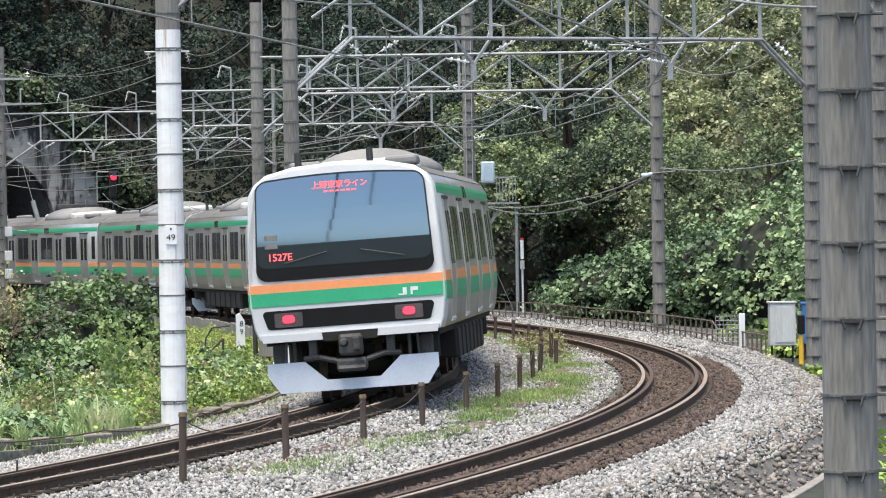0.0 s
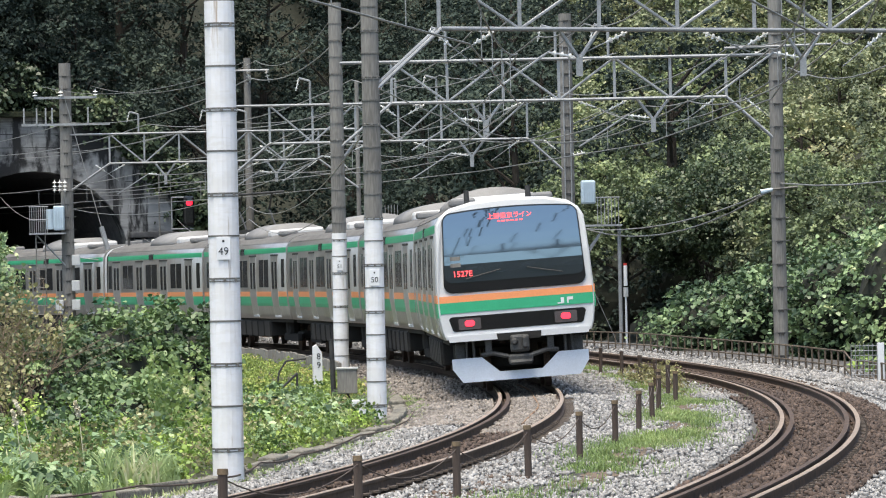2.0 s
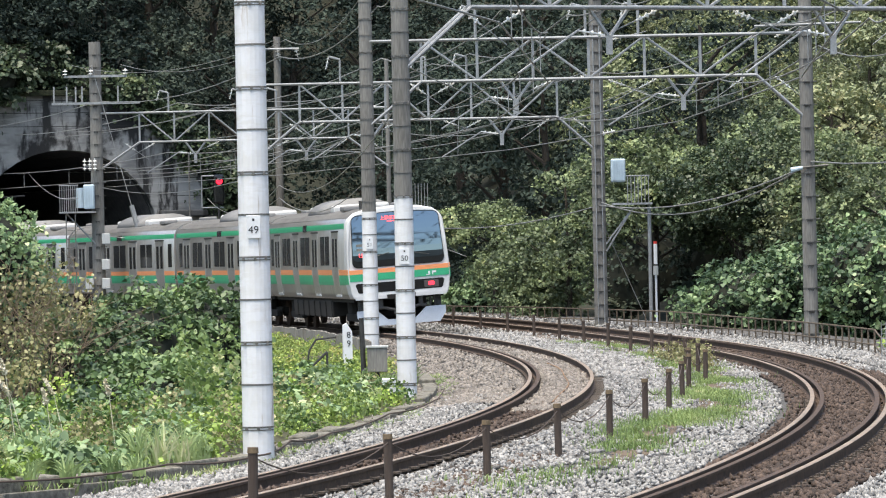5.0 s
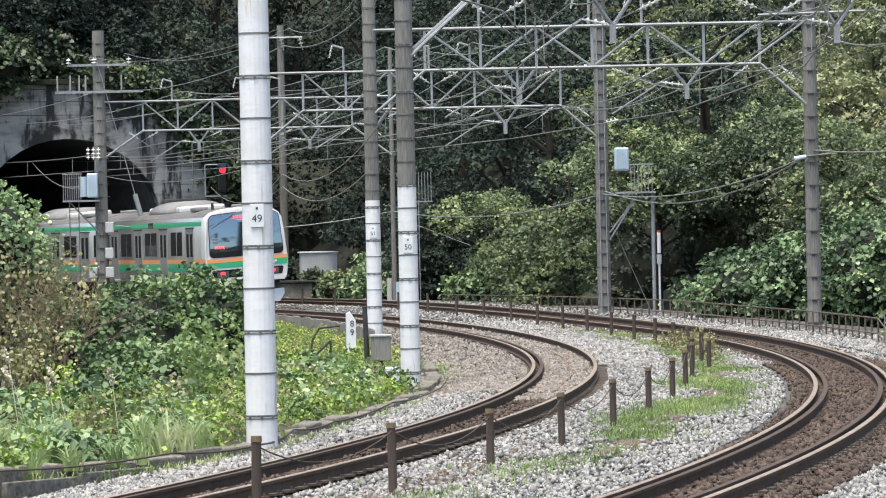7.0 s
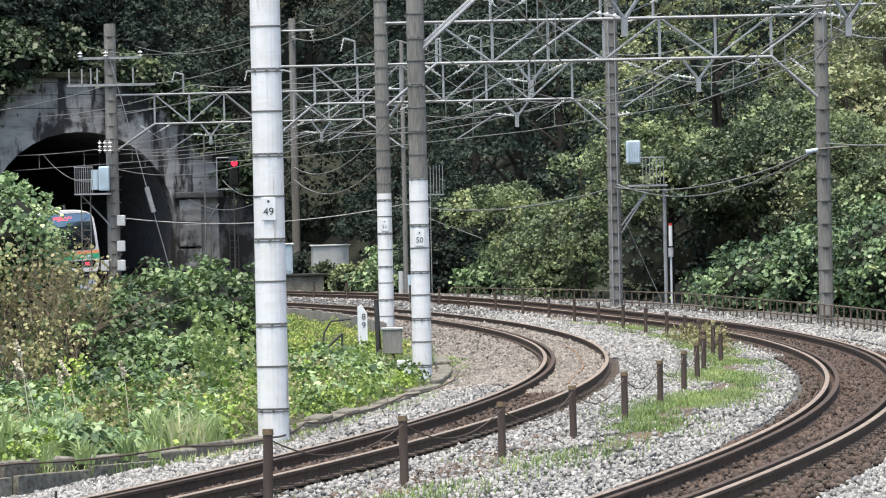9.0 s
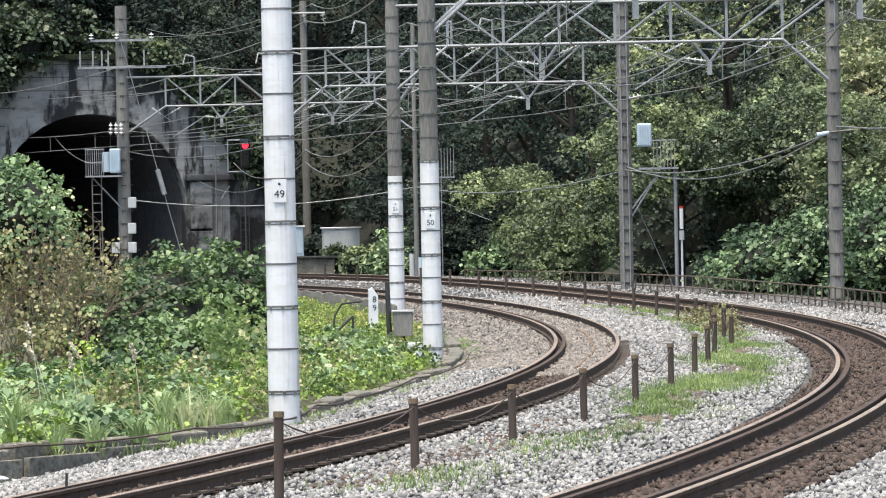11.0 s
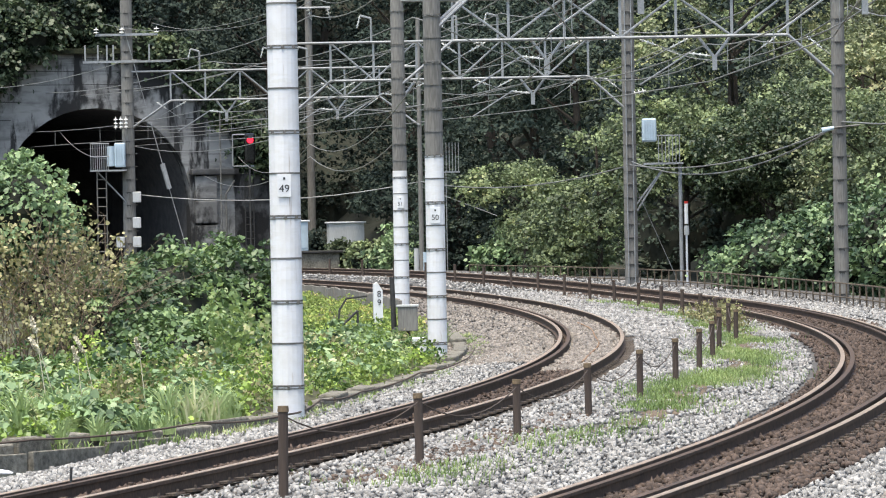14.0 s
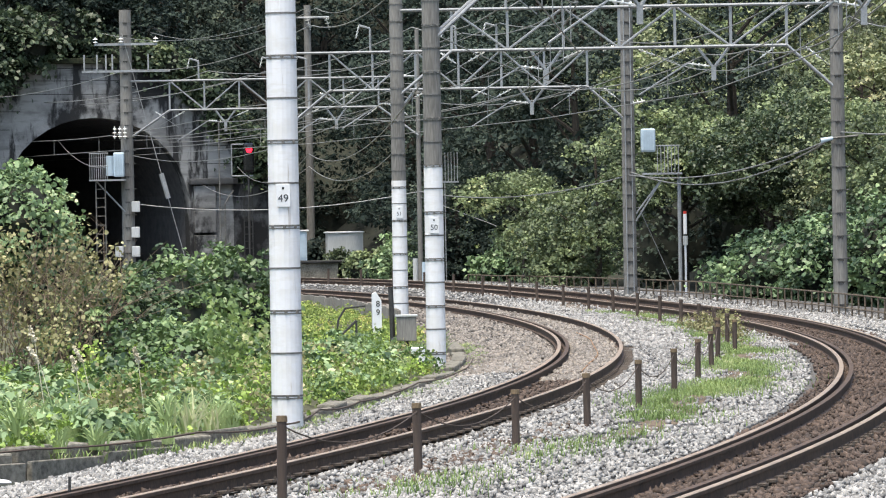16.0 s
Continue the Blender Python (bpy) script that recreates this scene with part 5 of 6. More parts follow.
    box(bm, (0.1, Y(-10.16), 0.84), (0.12, 0.16, 0.24), bev=0.04)
    tube(bm, (-0.1, Y(-10.12), 0.86), (-0.1, Y(-10.2), 0.86), 0.07, 0.04, 10)
    box(bm, (0, Y(-9.98), 0.52), (0.46, 0.26, 0.2), bev=0.05)
    tube(bm, (-0.2, Y(-10.12), 0.46), (0.2, Y(-10.12), 0.46), 0.05, n=8)
    for s in (-1, 1):
        tube(bm, (s * 0.22, Y(-9.95), 0.58), (s * 0.5, Y(-9.9), 0.66), 0.045)
        tube(bm, (s * 0.5, Y(-9.9), 0.66), (s * 0.72, Y(-9.85), 0.64), 0.045)
        box(bm, (s * 0.58, Y(-9.84), 0.80), (0.13, 0.12, 0.26), bev=0.02)
        tube(bm, (s * 0.86, Y(-9.8), 0.92), (s * 0.86, Y(-9.8), 0.5), 0.028, n=7)
        tube(bm, (s * 0.98, Y(-9.8), 0.92), (s * 1.0, Y(-9.8), 0.5), 0.022, n=7)
        box(bm, (s * 1.1, Y(-9.55), 0.72), (0.2, 0.2, 0.34), bev=0.03)
    box(bm, (0, Y(-9.9), 0.965), (0.56, 0.1, 0.05), bev=0.01)
    part("coupler", bm, M_COUPLER, car, "grey automatic coupler and hoses")
    for x, y in ((0.42, -8.9), (-0.72, -8.2)):
        part("antenna", tube(new_bm(), (x, Y(y), 3.55), (x, Y(y), 3.88), 0.06, 0.05, 10), M_DARKSTEEL, car, "dark stub antenna")
    if lit:
        sign = words("destination_display", "\u4e0a\u91ce\u6771\u4eac\u30e9\u30a4\u30f3", 0.125, pose(0, f1 + d * (0.036 - rake(3.30)), 3.31, 82, 0, 0), M_LED, car)
        sign["label"] = "red glowing destination display"
        bm = new_bm()
        for i in range(6):
            box(bm, (-0.21 + 0.084 * i, f1 + d * (0.034 - rake(3.21)), 3.215), (0.05 + 0.02 * (i % 2), 0.006, 0.022))
        part("display_caption", bm, M_LED, car, "small red line of lettering")
        words("train_number", "1527E", 0.155, pose(-1.0, f1 + d * (0.03 - rake(2.2)), 2.24, 90, 0, 0), M_LED, car)
        bm = new_bm()
        box(bm, (0.86, f1 + d * 0.012, 1.585), (0.06, 0.006, 0.11))
        box(bm, (0.82, f1 + d * 0.012, 1.535), (0.11, 0.006, 0.025))
        box(bm, (0.96, f1 + d * 0.012, 1.585), (0.03, 0.006, 0.12))
        box(bm, (1.01, f1 + d * 0.012, 1.615), (0.10, 0.006, 0.06))
        part("maker_mark", bm, M_SIGN, car, "pale operator mark")
        for z in (2.42, 2.55):
            bm = new_bm()
            box(bm, (-1.08, f1 + d * (0.029 - rake(z)), z), (0.19, 0.004, 0.075))
            part("screen_notice", bm, M_CONC, car)


def tail_s(t):
    """How far the tail has come along the line."""
    return 26.7 + 17.35 * t + 1.7 * max(0.0, 1 - 2 * t)


N_CARS = 10
TRAIN = []
for i in range(N_CARS):
    if i == 0:
        c_ = build_car("tail_car", "stainless steel tail car with a white cab, green and orange stripes", tail=True)
    elif i == 1:
        c_ = build_car("passenger_car", "stainless steel passenger car with green and orange stripes")
    elif i == 4:
        c_ = build_car("cab_car", "stainless steel car with an inner white cab end", cab_front=True)
    elif i == 5:
        c_ = build_car("cab_car", "stainless steel car coupled by its white cab end", tail=False)
    elif i == 3:
        c_ = build_car("passenger_car", "stainless steel passenger car with a folded pantograph", pantograph=True)
    else:
        c_ = copy_thing(TRAIN[3] if i == 7 else TRAIN[1], Matrix())
    TRAIN.append(c_)


def car_pose(s_mid):
    """A car stands on its two bogies, tilted with the cant, with a little side play in the bend."""
    play = lambda s: -0.05 + float(np.interp(s, (30, 38, 54, 66, 90), (0.14, 0.12, -0.12, -0.1, 0.0)))
    (xa, ya, _), (xb, yb, _) = (line(s, play(s)) for s in (s_mid - 6.9, s_mid + 6.9))
    a = math.atan2(-(xb - xa), yb - ya)
    lean = math.asin(CANT / 1.067) + radians(0.7)
    return pose((xa + xb) / 2, (ya + yb) / 2, CANT / 2, 0, -math.degrees(lean), math.degrees(a))


# ---- plants ----
def leaf_cloud(centres, normals, size, rng, flat=0.5, three=False):
    """Leaves as bent rhombs: centres and outward normals give their seats; flat pulls them to lie across the normal."""
    n = len(centres)
    nr = normals * flat + rng.normal(0, 1, (n, 3)) * (1 - flat)
    nr /= np.linalg.norm(nr, axis=1, keepdims=True) + 1e-9
    t = np.cross(nr, rng.normal(0, 1, (n, 3)))
    t /= np.linalg.norm(t, axis=1, keepdims=True) + 1e-9
    b = np.cross(nr, t)
    s = (size * (0.55 + 0.9 * rng.random(n)))[:, None]
    w = 0.42 + 0.2 * rng.random(n)[:, None]
    droop = nr * s * 0.15
    if three == 6:
        # broad leaf with a pointed tip and round shoulders
        return np.stack([centres - t * s * 0.42 - droop, centres - t * s * 0.22 + b * s * w, centres + t * s * 0.16 + b * s * w * 0.85, centres + t * s * 0.62 - droop, centres + t * s * 0.16 - b * s * w * 0.85, centres - t * s * 0.22 - b * s * w], 1)
    if three:
        return np.stack([centres - t * s * 0.6, centres + t * s * 0.25 + b * s * w * 1.2, centres + t * s * 0.35 - b * s * w * 1.2], 1)
    return np.stack([centres - t * s * 0.55 - droop, centres + b * s * w, centres + t * s * 0.6 - droop, centres - b * s * w], 1)


def blob_seats(blobs, count, rng, depth=0.35, spray=0.0, each=34):
    """Seats over lumpy ellipsoids, denser near the skin; spray gathers them into drooping sprays of that radius."""
    area = np.array([b[3] * b[4] + b[4] * b[5] + b[3] * b[5] for b in blobs])
    n = max(8, count // each) if spray else count
    pick = rng.choice(len(blobs), n, p=area / area.sum())
    B = np.array(blobs)[pick]
    d = rng.normal(0, 1, (n, 3))
    d /= np.linalg.norm(d, axis=1, keepdims=True)
    lump = 1 + 0.16 * np.sin(d[:, 0] * 7 + B[:, 0]) * np.cos(d[:, 2] * 6 + B[:, 1]) + 0.1 * np.sin(d[:, 1] * 13 + B[:, 2] * 3)
    r = (1 - depth * rng.random(n) ** 1.6) * lump
    c = B[:, :3] + d * B[:, 3:6] * r[:, None]
    nrm = d / B[:, 3:6]
    nrm /= np.linalg.norm(nrm, axis=1, keepdims=True)
    nrm[:, 2] += 0.35
    if not spray:
        return c, nrm
    who = rng.integers(0, n, count)
    rad = spray * (0.55 + 0.9 * rng.random(n))[who]
    e = rng.normal(0, 0.62, (count, 3))
    out = nrm[who]
    # a spray is a shallow dome that hangs outward and down
    flat_r = np.hypot(e[:, 0], e[:, 1])
    pos = c[who] + rad[:, None] * np.stack([e[:, 0], e[:, 1], 0.30 * e[:, 2] - 0.42 * flat_r**2], 1)
    pos += out * (rad * 0.25)[:, None] * rng.random(count)[:, None]
    nn = out * 0.55 + np.stack([0.5 * e[:, 0], 0.5 * e[:, 1], np.full(count, 0.85)], 1)
    nn /= np.linalg.norm(nn, axis=1, keepdims=True)
    return pos, nn


def tree(name, m, height, spread_, leaves, size, material, label, seed, category="tree", group="", low=0.25, three=False):
    """Tapered trunk, limbs and a crown of many leaf clumps."""
    rng = np.random.default_rng(seed)
    t = thing(name, m, label, category, group)
    bm = new_bm()
    tube(bm, (0, 0, -0.6), (0.1, 0.05, height * 0.5), 0.03 * height, 0.018 * height, 8)
    tube(bm, (0.1, 0.05, height * 0.5), (0.0, 0.1, height * 0.9), 0.018 * height, 0.006 * height, 7)
    blobs = []
    for i in range(11):
        a, k = rng.random() * 6.28, low + (0.95 - low) * (i + 0.5) / 11
        r = spread_ * (0.25 + 0.75 * math.sin(math.pi * min(1, 0.25 + 0.7 * (1 - k)))) * (0.5 + 0.4 * rng.random())
        c = (r * math.cos(a), r * math.sin(a), height * k)
        tube(bm, (0.05, 0, max(0.2, height * (k - 0.18))), c, 0.009 * height, 0.003 * height, 5)
        q = spread_ * (0.34 + 0.25 * rng.random())
        blobs.append((*c, q, q, q * (0.6 + 0.25 * rng.random())))
    blobs.append((0, 0, height * 0.93, spread_ * 0.4, spread_ * 0.4, height * 0.1))
    part("trunk", bm, M_BARK, t, "dark trunk with bare limbs")
    c, n = blob_seats(blobs, leaves, rng, 0.45, size * 2.7, 30)
    quads("crown", leaf_cloud(c, n, size, rng, 0.6, three), material, t, 3 if three else 4)
    return t


def mound(name, blobs, count, size, material, label, seed, category="bush", depth=0.3, flat=0.6, core=True):
    """A leafy mass resting on the ground, its inner shade painted by a dark core."""
    rng = np.random.default_rng(seed)
    cx, cy = sum(b[0] for b in blobs) / len(blobs), sum(b[1] for b in blobs) / len(blobs)
    loc = np.array([(b[0] - cx, b[1] - cy, b[2], *b[3:]) for b in blobs])
    t = thing(name, pose(cx, cy, 0), label, category)
    c, n = blob_seats(loc, count, rng, depth, size * 2.2 if core else 0.0, 16)
    keep = c[:, 2] > -0.6
    quads("leaves", leaf_cloud(c[keep], n[keep], size, rng, flat, 6), material, t, 6)
    # near-black solids show between the leaves as the mound's inner shade
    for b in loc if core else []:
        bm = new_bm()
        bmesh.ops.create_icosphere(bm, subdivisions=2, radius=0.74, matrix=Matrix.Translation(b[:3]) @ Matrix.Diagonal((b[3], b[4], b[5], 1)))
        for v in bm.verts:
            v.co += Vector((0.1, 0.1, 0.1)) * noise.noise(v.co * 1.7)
        part("shade_core", bm, M_HILL, t, "dark solid core painting the shade inside the leaves")
    return t


# forest on the hillside: a few trees built once and set many times
rng_f = np.random.default_rng(11)
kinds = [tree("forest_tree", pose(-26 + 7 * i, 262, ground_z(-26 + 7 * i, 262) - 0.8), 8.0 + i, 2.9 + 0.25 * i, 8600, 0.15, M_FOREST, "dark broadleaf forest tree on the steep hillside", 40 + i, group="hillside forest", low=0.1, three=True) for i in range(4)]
kinds2 = [tree("olive_tree", pose(9 + 5 * i, 214, ground_z(9 + 5 * i, 214) - 0.8), 5.5 + 0.8 * i, 2.6, 9000, 0.13, M_OLIVE, "yellow-green broadleaf tree on the hillside", 60 + i, group="hillside forest", low=0.08, three=True) for i in range(3)]
kinds3 = [tree("scrub_tree", pose(20 + 5 * i, 230, ground_z(20 + 5 * i, 230) - 0.8), 4.2 + 0.8 * i, 2.6, 8500, 0.13, M_SCRUB, "pale olive scrub tree on the upper slope", 160 + i, group="hillside forest", low=0.05, three=True) for i in range(2)]
kinds4 = [tree("slope_tree", pose(17 + 3 * i, 140, ground_z(17 + 3 * i, 140) - 0.8), 4.6 + i, 2.5, 9500, 0.11, M_OLIVE if i else M_SCRUB, "leafy green tree on the slope beside the line", 260 + i, group="hillside forest", low=0.06) for i in range(2)]
placed = []
tries = 0
while len(placed) < 190 and tries < 9000:
    tries += 1
    y = rng_f.uniform(105, 315)
    x = y * rng_f.uniform(-0.125, 0.155)
    q, r = portal_frame(x, y)
    gap_ = 2.0 if q > 0 and r < 8 else 2.7
    if q < 3.2 and r < 9.5 or hill(x, y) < 0.4 or ground_z(x, y) > 2.3 + 0.105 * y:
        continue
    # clear ground round the hut, the cabinets and the slim pole
    if -9.5 < x < -2.2 and y < 231 and q < 3.2 or abs(x + 6.02 * y / 230) < 1.5 and y < 231:
        continue
    if any((x - a) ** 2 + (y - b) ** 2 < gap_ ** 2 for a, b in placed):
        continue
    placed.append((x, y))
    # the darker trees behind the bank paint its shaded hollow
    olive = x > 7 and not (x < 13 and y < 212 and hill(x, y) < 2.5) and rng_f.random() < 0.95
    src = kinds2[rng_f.integers(3)] if olive else kinds[rng_f.integers(4)]
    if olive and hill(x, y) > 4.5:
        src = kinds3[rng_f.integers(2)]
    if y < 172 and x > 0:
        src = kinds4[rng_f.integers(2)]
    copy_thing(src, pose(x, y, ground_z(x, y) - 0.8, rng_f.uniform(-5, 5), rng_f.uniform(-5, 5), rng_f.uniform(0, 360)))

# trees and creeper-hung bank on the outer side
for x, y, h_, w_, sd, mt in ((5.4, 178, 5.6, 2.4, 1, M_OLIVE), (8.6, 181, 6.8, 2.6, 2, M_OLIVE), (11.5, 178, 6.6, 2.6, 3, M_HANG), (14.2, 168, 6.4, 2.5, 4, M_OLIVE), (3.0, 190, 4.6, 2.2, 5, M_OLIVE), (12.2, 190, 8.2, 3.0, 6, M_FOREST), (16, 158, 6.5, 2.8, 7, M_OLIVE), (0.5, 205, 5.0, 2.4, 8, M_FOREST), (1.8, 214, 4.6, 2.2, 9, M_FOREST)):
    tree("bank_tree", pose(x, y, -0.4), h_, w_, 16500, 0.105, mt, "leafy olive-green tree behind the guard fence" if mt is M_OLIVE else "dark green tree behind the guard fence", 80 + sd, group="bank trees", low=0.5 if sd in (2, 3) else 0.12)
mound("kudzu_bank", [(10.2, 152, 0.6, 2.0, 2.0, 1.4), (11.8, 150, 1.0, 1.9, 2.0, 1.6), (13.5, 146, 1.2, 2.2, 2.0, 2.0)], 22000, 0.125, M_LEAF, "pale green creeper heaped on the bank beside the fence", 5)
mound("kudzu_bank", [(14.6, 138, 1.6, 2.2, 2.6, 2.4), (15.2, 128, 1.8, 2.0, 3.0, 2.6), (14.8, 118, 1.6, 2.0, 3.0, 2.2), (16.5, 132, 3.6, 2.2, 4.0, 2.6)], 27000, 0.125, M_LEAF, "creeper-covered bank of broad green leaves", 6)
mound("kudzu_bank", [(-0.4, 208, 0.6, 2.4, 2.0, 1.5), (3.6, 202, 0.5, 2.4, 2.0, 1.4), (6.5, 196, 0.4, 2.2, 2.0, 1.2)], 18000, 0.15, M_LEAF, "dark creeper heaped at the foot of the hill", 7)
mound("weed_strip", [(12.6, 112, -0.3, 1.2, 2.5, 0.7), (11.8, 118, -0.3, 1.0, 2.5, 0.6), (11.2, 90, -0.7, 1.4, 4.0, 0.6), (10.6, 78, -0.9, 1.6, 5.0, 0.6), (6.9, 48, -0.8, 0.8, 4.0, 0.45), (8.4, 58, -0.8, 0.9, 4.0, 0.5), (6.0, 40, -0.8, 0.7, 4.0, 0.4)], 12000, 0.12, M_HERB, "bright green weeds beside the ballast shoulder", 8)
# near-black leaves fill the hollow under the bank trees in place of its shade
mound("shade_bush", [(11.8, 183, 1.5, 2.6, 1.4, 2.7), (8.6, 186, 1.2, 2.4, 1.4, 2.4)], 8000, 0.13, M_FOREST, "dark bush added for the shaded hollow beneath the bank trees", 19)
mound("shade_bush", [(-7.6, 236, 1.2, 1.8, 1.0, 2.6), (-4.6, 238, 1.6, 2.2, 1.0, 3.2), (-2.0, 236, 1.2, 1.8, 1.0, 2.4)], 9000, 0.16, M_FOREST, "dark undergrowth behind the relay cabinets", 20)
mound("cabinet_bush", [(-4.7, 222.6, 0.45, 0.6, 0.5, 0.85), (-3.9, 222.8, 0.4, 0.7, 0.5, 0.8)], 3000, 0.12, M_OLIVE, "low green bush before the pale cabinet", 27)
mound("cabinet_bush", [(-5.9, 227, 0.9, 0.6, 0.6, 1.05), (-5.2, 227, 0.7, 0.6, 0.6, 0.7)], 2600, 0.13, M_FOREST, "dark green bush beside the hut", 17)
mound("cabinet_bush", [(-3.5, 221, 0.4, 0.8, 0.6, 0.8), (-2.6, 221.5, 0.5, 0.8, 0.6, 1.0), (-1.7, 221, 0.5, 0.7, 0.6, 1.1)], 4200, 0.13, M_OLIVE, "green bush before the relay cabinets", 18)

def portal_spot(r, q, z, *size):
    c_, s_ = math.cos(PA), math.sin(PA)
    return (PX + r * c_ - q * s_, PY + r * s_ + q * c_, z, *size)


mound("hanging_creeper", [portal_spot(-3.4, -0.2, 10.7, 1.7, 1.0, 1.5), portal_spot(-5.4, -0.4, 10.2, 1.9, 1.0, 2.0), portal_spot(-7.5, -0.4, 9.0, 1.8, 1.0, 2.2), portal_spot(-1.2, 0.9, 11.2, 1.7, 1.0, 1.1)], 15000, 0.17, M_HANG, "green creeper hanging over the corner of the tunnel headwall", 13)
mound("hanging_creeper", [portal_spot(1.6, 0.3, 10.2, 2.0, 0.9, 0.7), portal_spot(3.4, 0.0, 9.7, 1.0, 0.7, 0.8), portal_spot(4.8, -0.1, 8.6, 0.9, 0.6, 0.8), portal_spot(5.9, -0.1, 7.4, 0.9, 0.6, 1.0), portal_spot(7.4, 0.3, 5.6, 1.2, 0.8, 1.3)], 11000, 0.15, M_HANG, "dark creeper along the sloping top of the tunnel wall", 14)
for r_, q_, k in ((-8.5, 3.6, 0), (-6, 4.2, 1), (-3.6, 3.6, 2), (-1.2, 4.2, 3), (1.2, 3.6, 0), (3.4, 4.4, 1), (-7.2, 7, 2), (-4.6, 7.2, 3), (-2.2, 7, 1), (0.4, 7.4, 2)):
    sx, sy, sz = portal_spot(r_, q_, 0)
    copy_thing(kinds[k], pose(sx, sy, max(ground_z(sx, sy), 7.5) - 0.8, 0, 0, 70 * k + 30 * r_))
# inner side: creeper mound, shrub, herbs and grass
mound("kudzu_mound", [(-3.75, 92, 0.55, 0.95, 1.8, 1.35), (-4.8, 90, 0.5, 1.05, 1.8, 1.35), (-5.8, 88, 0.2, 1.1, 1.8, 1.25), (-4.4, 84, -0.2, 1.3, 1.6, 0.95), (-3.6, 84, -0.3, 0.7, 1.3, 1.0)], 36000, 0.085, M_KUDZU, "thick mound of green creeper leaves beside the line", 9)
mound("leafy_shrub", [(-7.6, 91, 2.45, 0.9, 1.3, 1.0), (-8.7, 91, 2.6, 1.1, 1.4, 1.2), (-7.2, 92, 1.3, 0.8, 1.0, 1.3)], 15000, 0.078, M_LEAF, "tall pale green shrub at the edge of the clearing", 10)
dry = mound("dry_shrub", [(-7.2, 86, 1.5, 0.8, 0.8, 1.0), (-6.4, 87, 1.2, 0.7, 0.8, 0.9), (-7.9, 85, 1.0, 0.8, 0.8, 1.1), (-6.6, 84, 0.5, 1.0, 0.8, 0.7), (-6.3, 87, 1.7, 0.6, 0.7, 0.8), (-5.7, 87.5, 1.3, 0.5, 0.6, 0.8)], 2900, 0.06, M_DRY, "half-bare brownish shrub with thin twigs", 12, depth=0.9, flat=0.2, core=False)

mound("dry_vine", [(*line(62, 2.85)[:2], 0.05, 0.3, 0.9, 0.3), (*line(66, 2.95)[:2], 0.12, 0.4, 1.3, 0.34), (*line(70, 3.0)[:2], 0.1, 0.5, 1.4, 0.32), (*line(73, 2.8)[:2], 0.02, 0.5, 1.2, 0.26)], 1500, 0.05, M_DRY, "dry brown vine tangled over the posts", 33, "vine", depth=0.9, flat=0.2, core=False)


def build_twigs():
    rng = random.Random(5)
    sh = dry
    for k in range(80):
        bm = new_bm()
        p = Vector((rng.uniform(-1.3, 1.0), rng.uniform(-0.5, 0.5), -0.4))
        d = Vector((rng.uniform(-0.4, 0.5), rng.uniform(-0.3, 0.3), 1))
        r = 0.013
        for i in range(5):
            q = p + d.normalized() * rng.uniform(0.38, 0.68)
            tube(bm, p, q, r, r * 0.8, 5)
            if i > 1:
                e = q + Vector((rng.uniform(-0.35, 0.35), 0, rng.uniform(0.0, 0.3)))
                tube(bm, q, e, r * 0.6, r * 0.3, 4)
            p, r = q, r * 0.8
            d += Vector((rng.uniform(-0.5, 0.5), rng.uniform(-0.3, 0.3), rng.uniform(-0.35, 0.2)))
        part("twig", bm, M_TWIG, sh)


build_twigs()


def kerb_x(y):
    ys, xs = [p[1] for p in KERB], [p[0] for p in KERB]
    return float(np.interp(y, ys, xs))


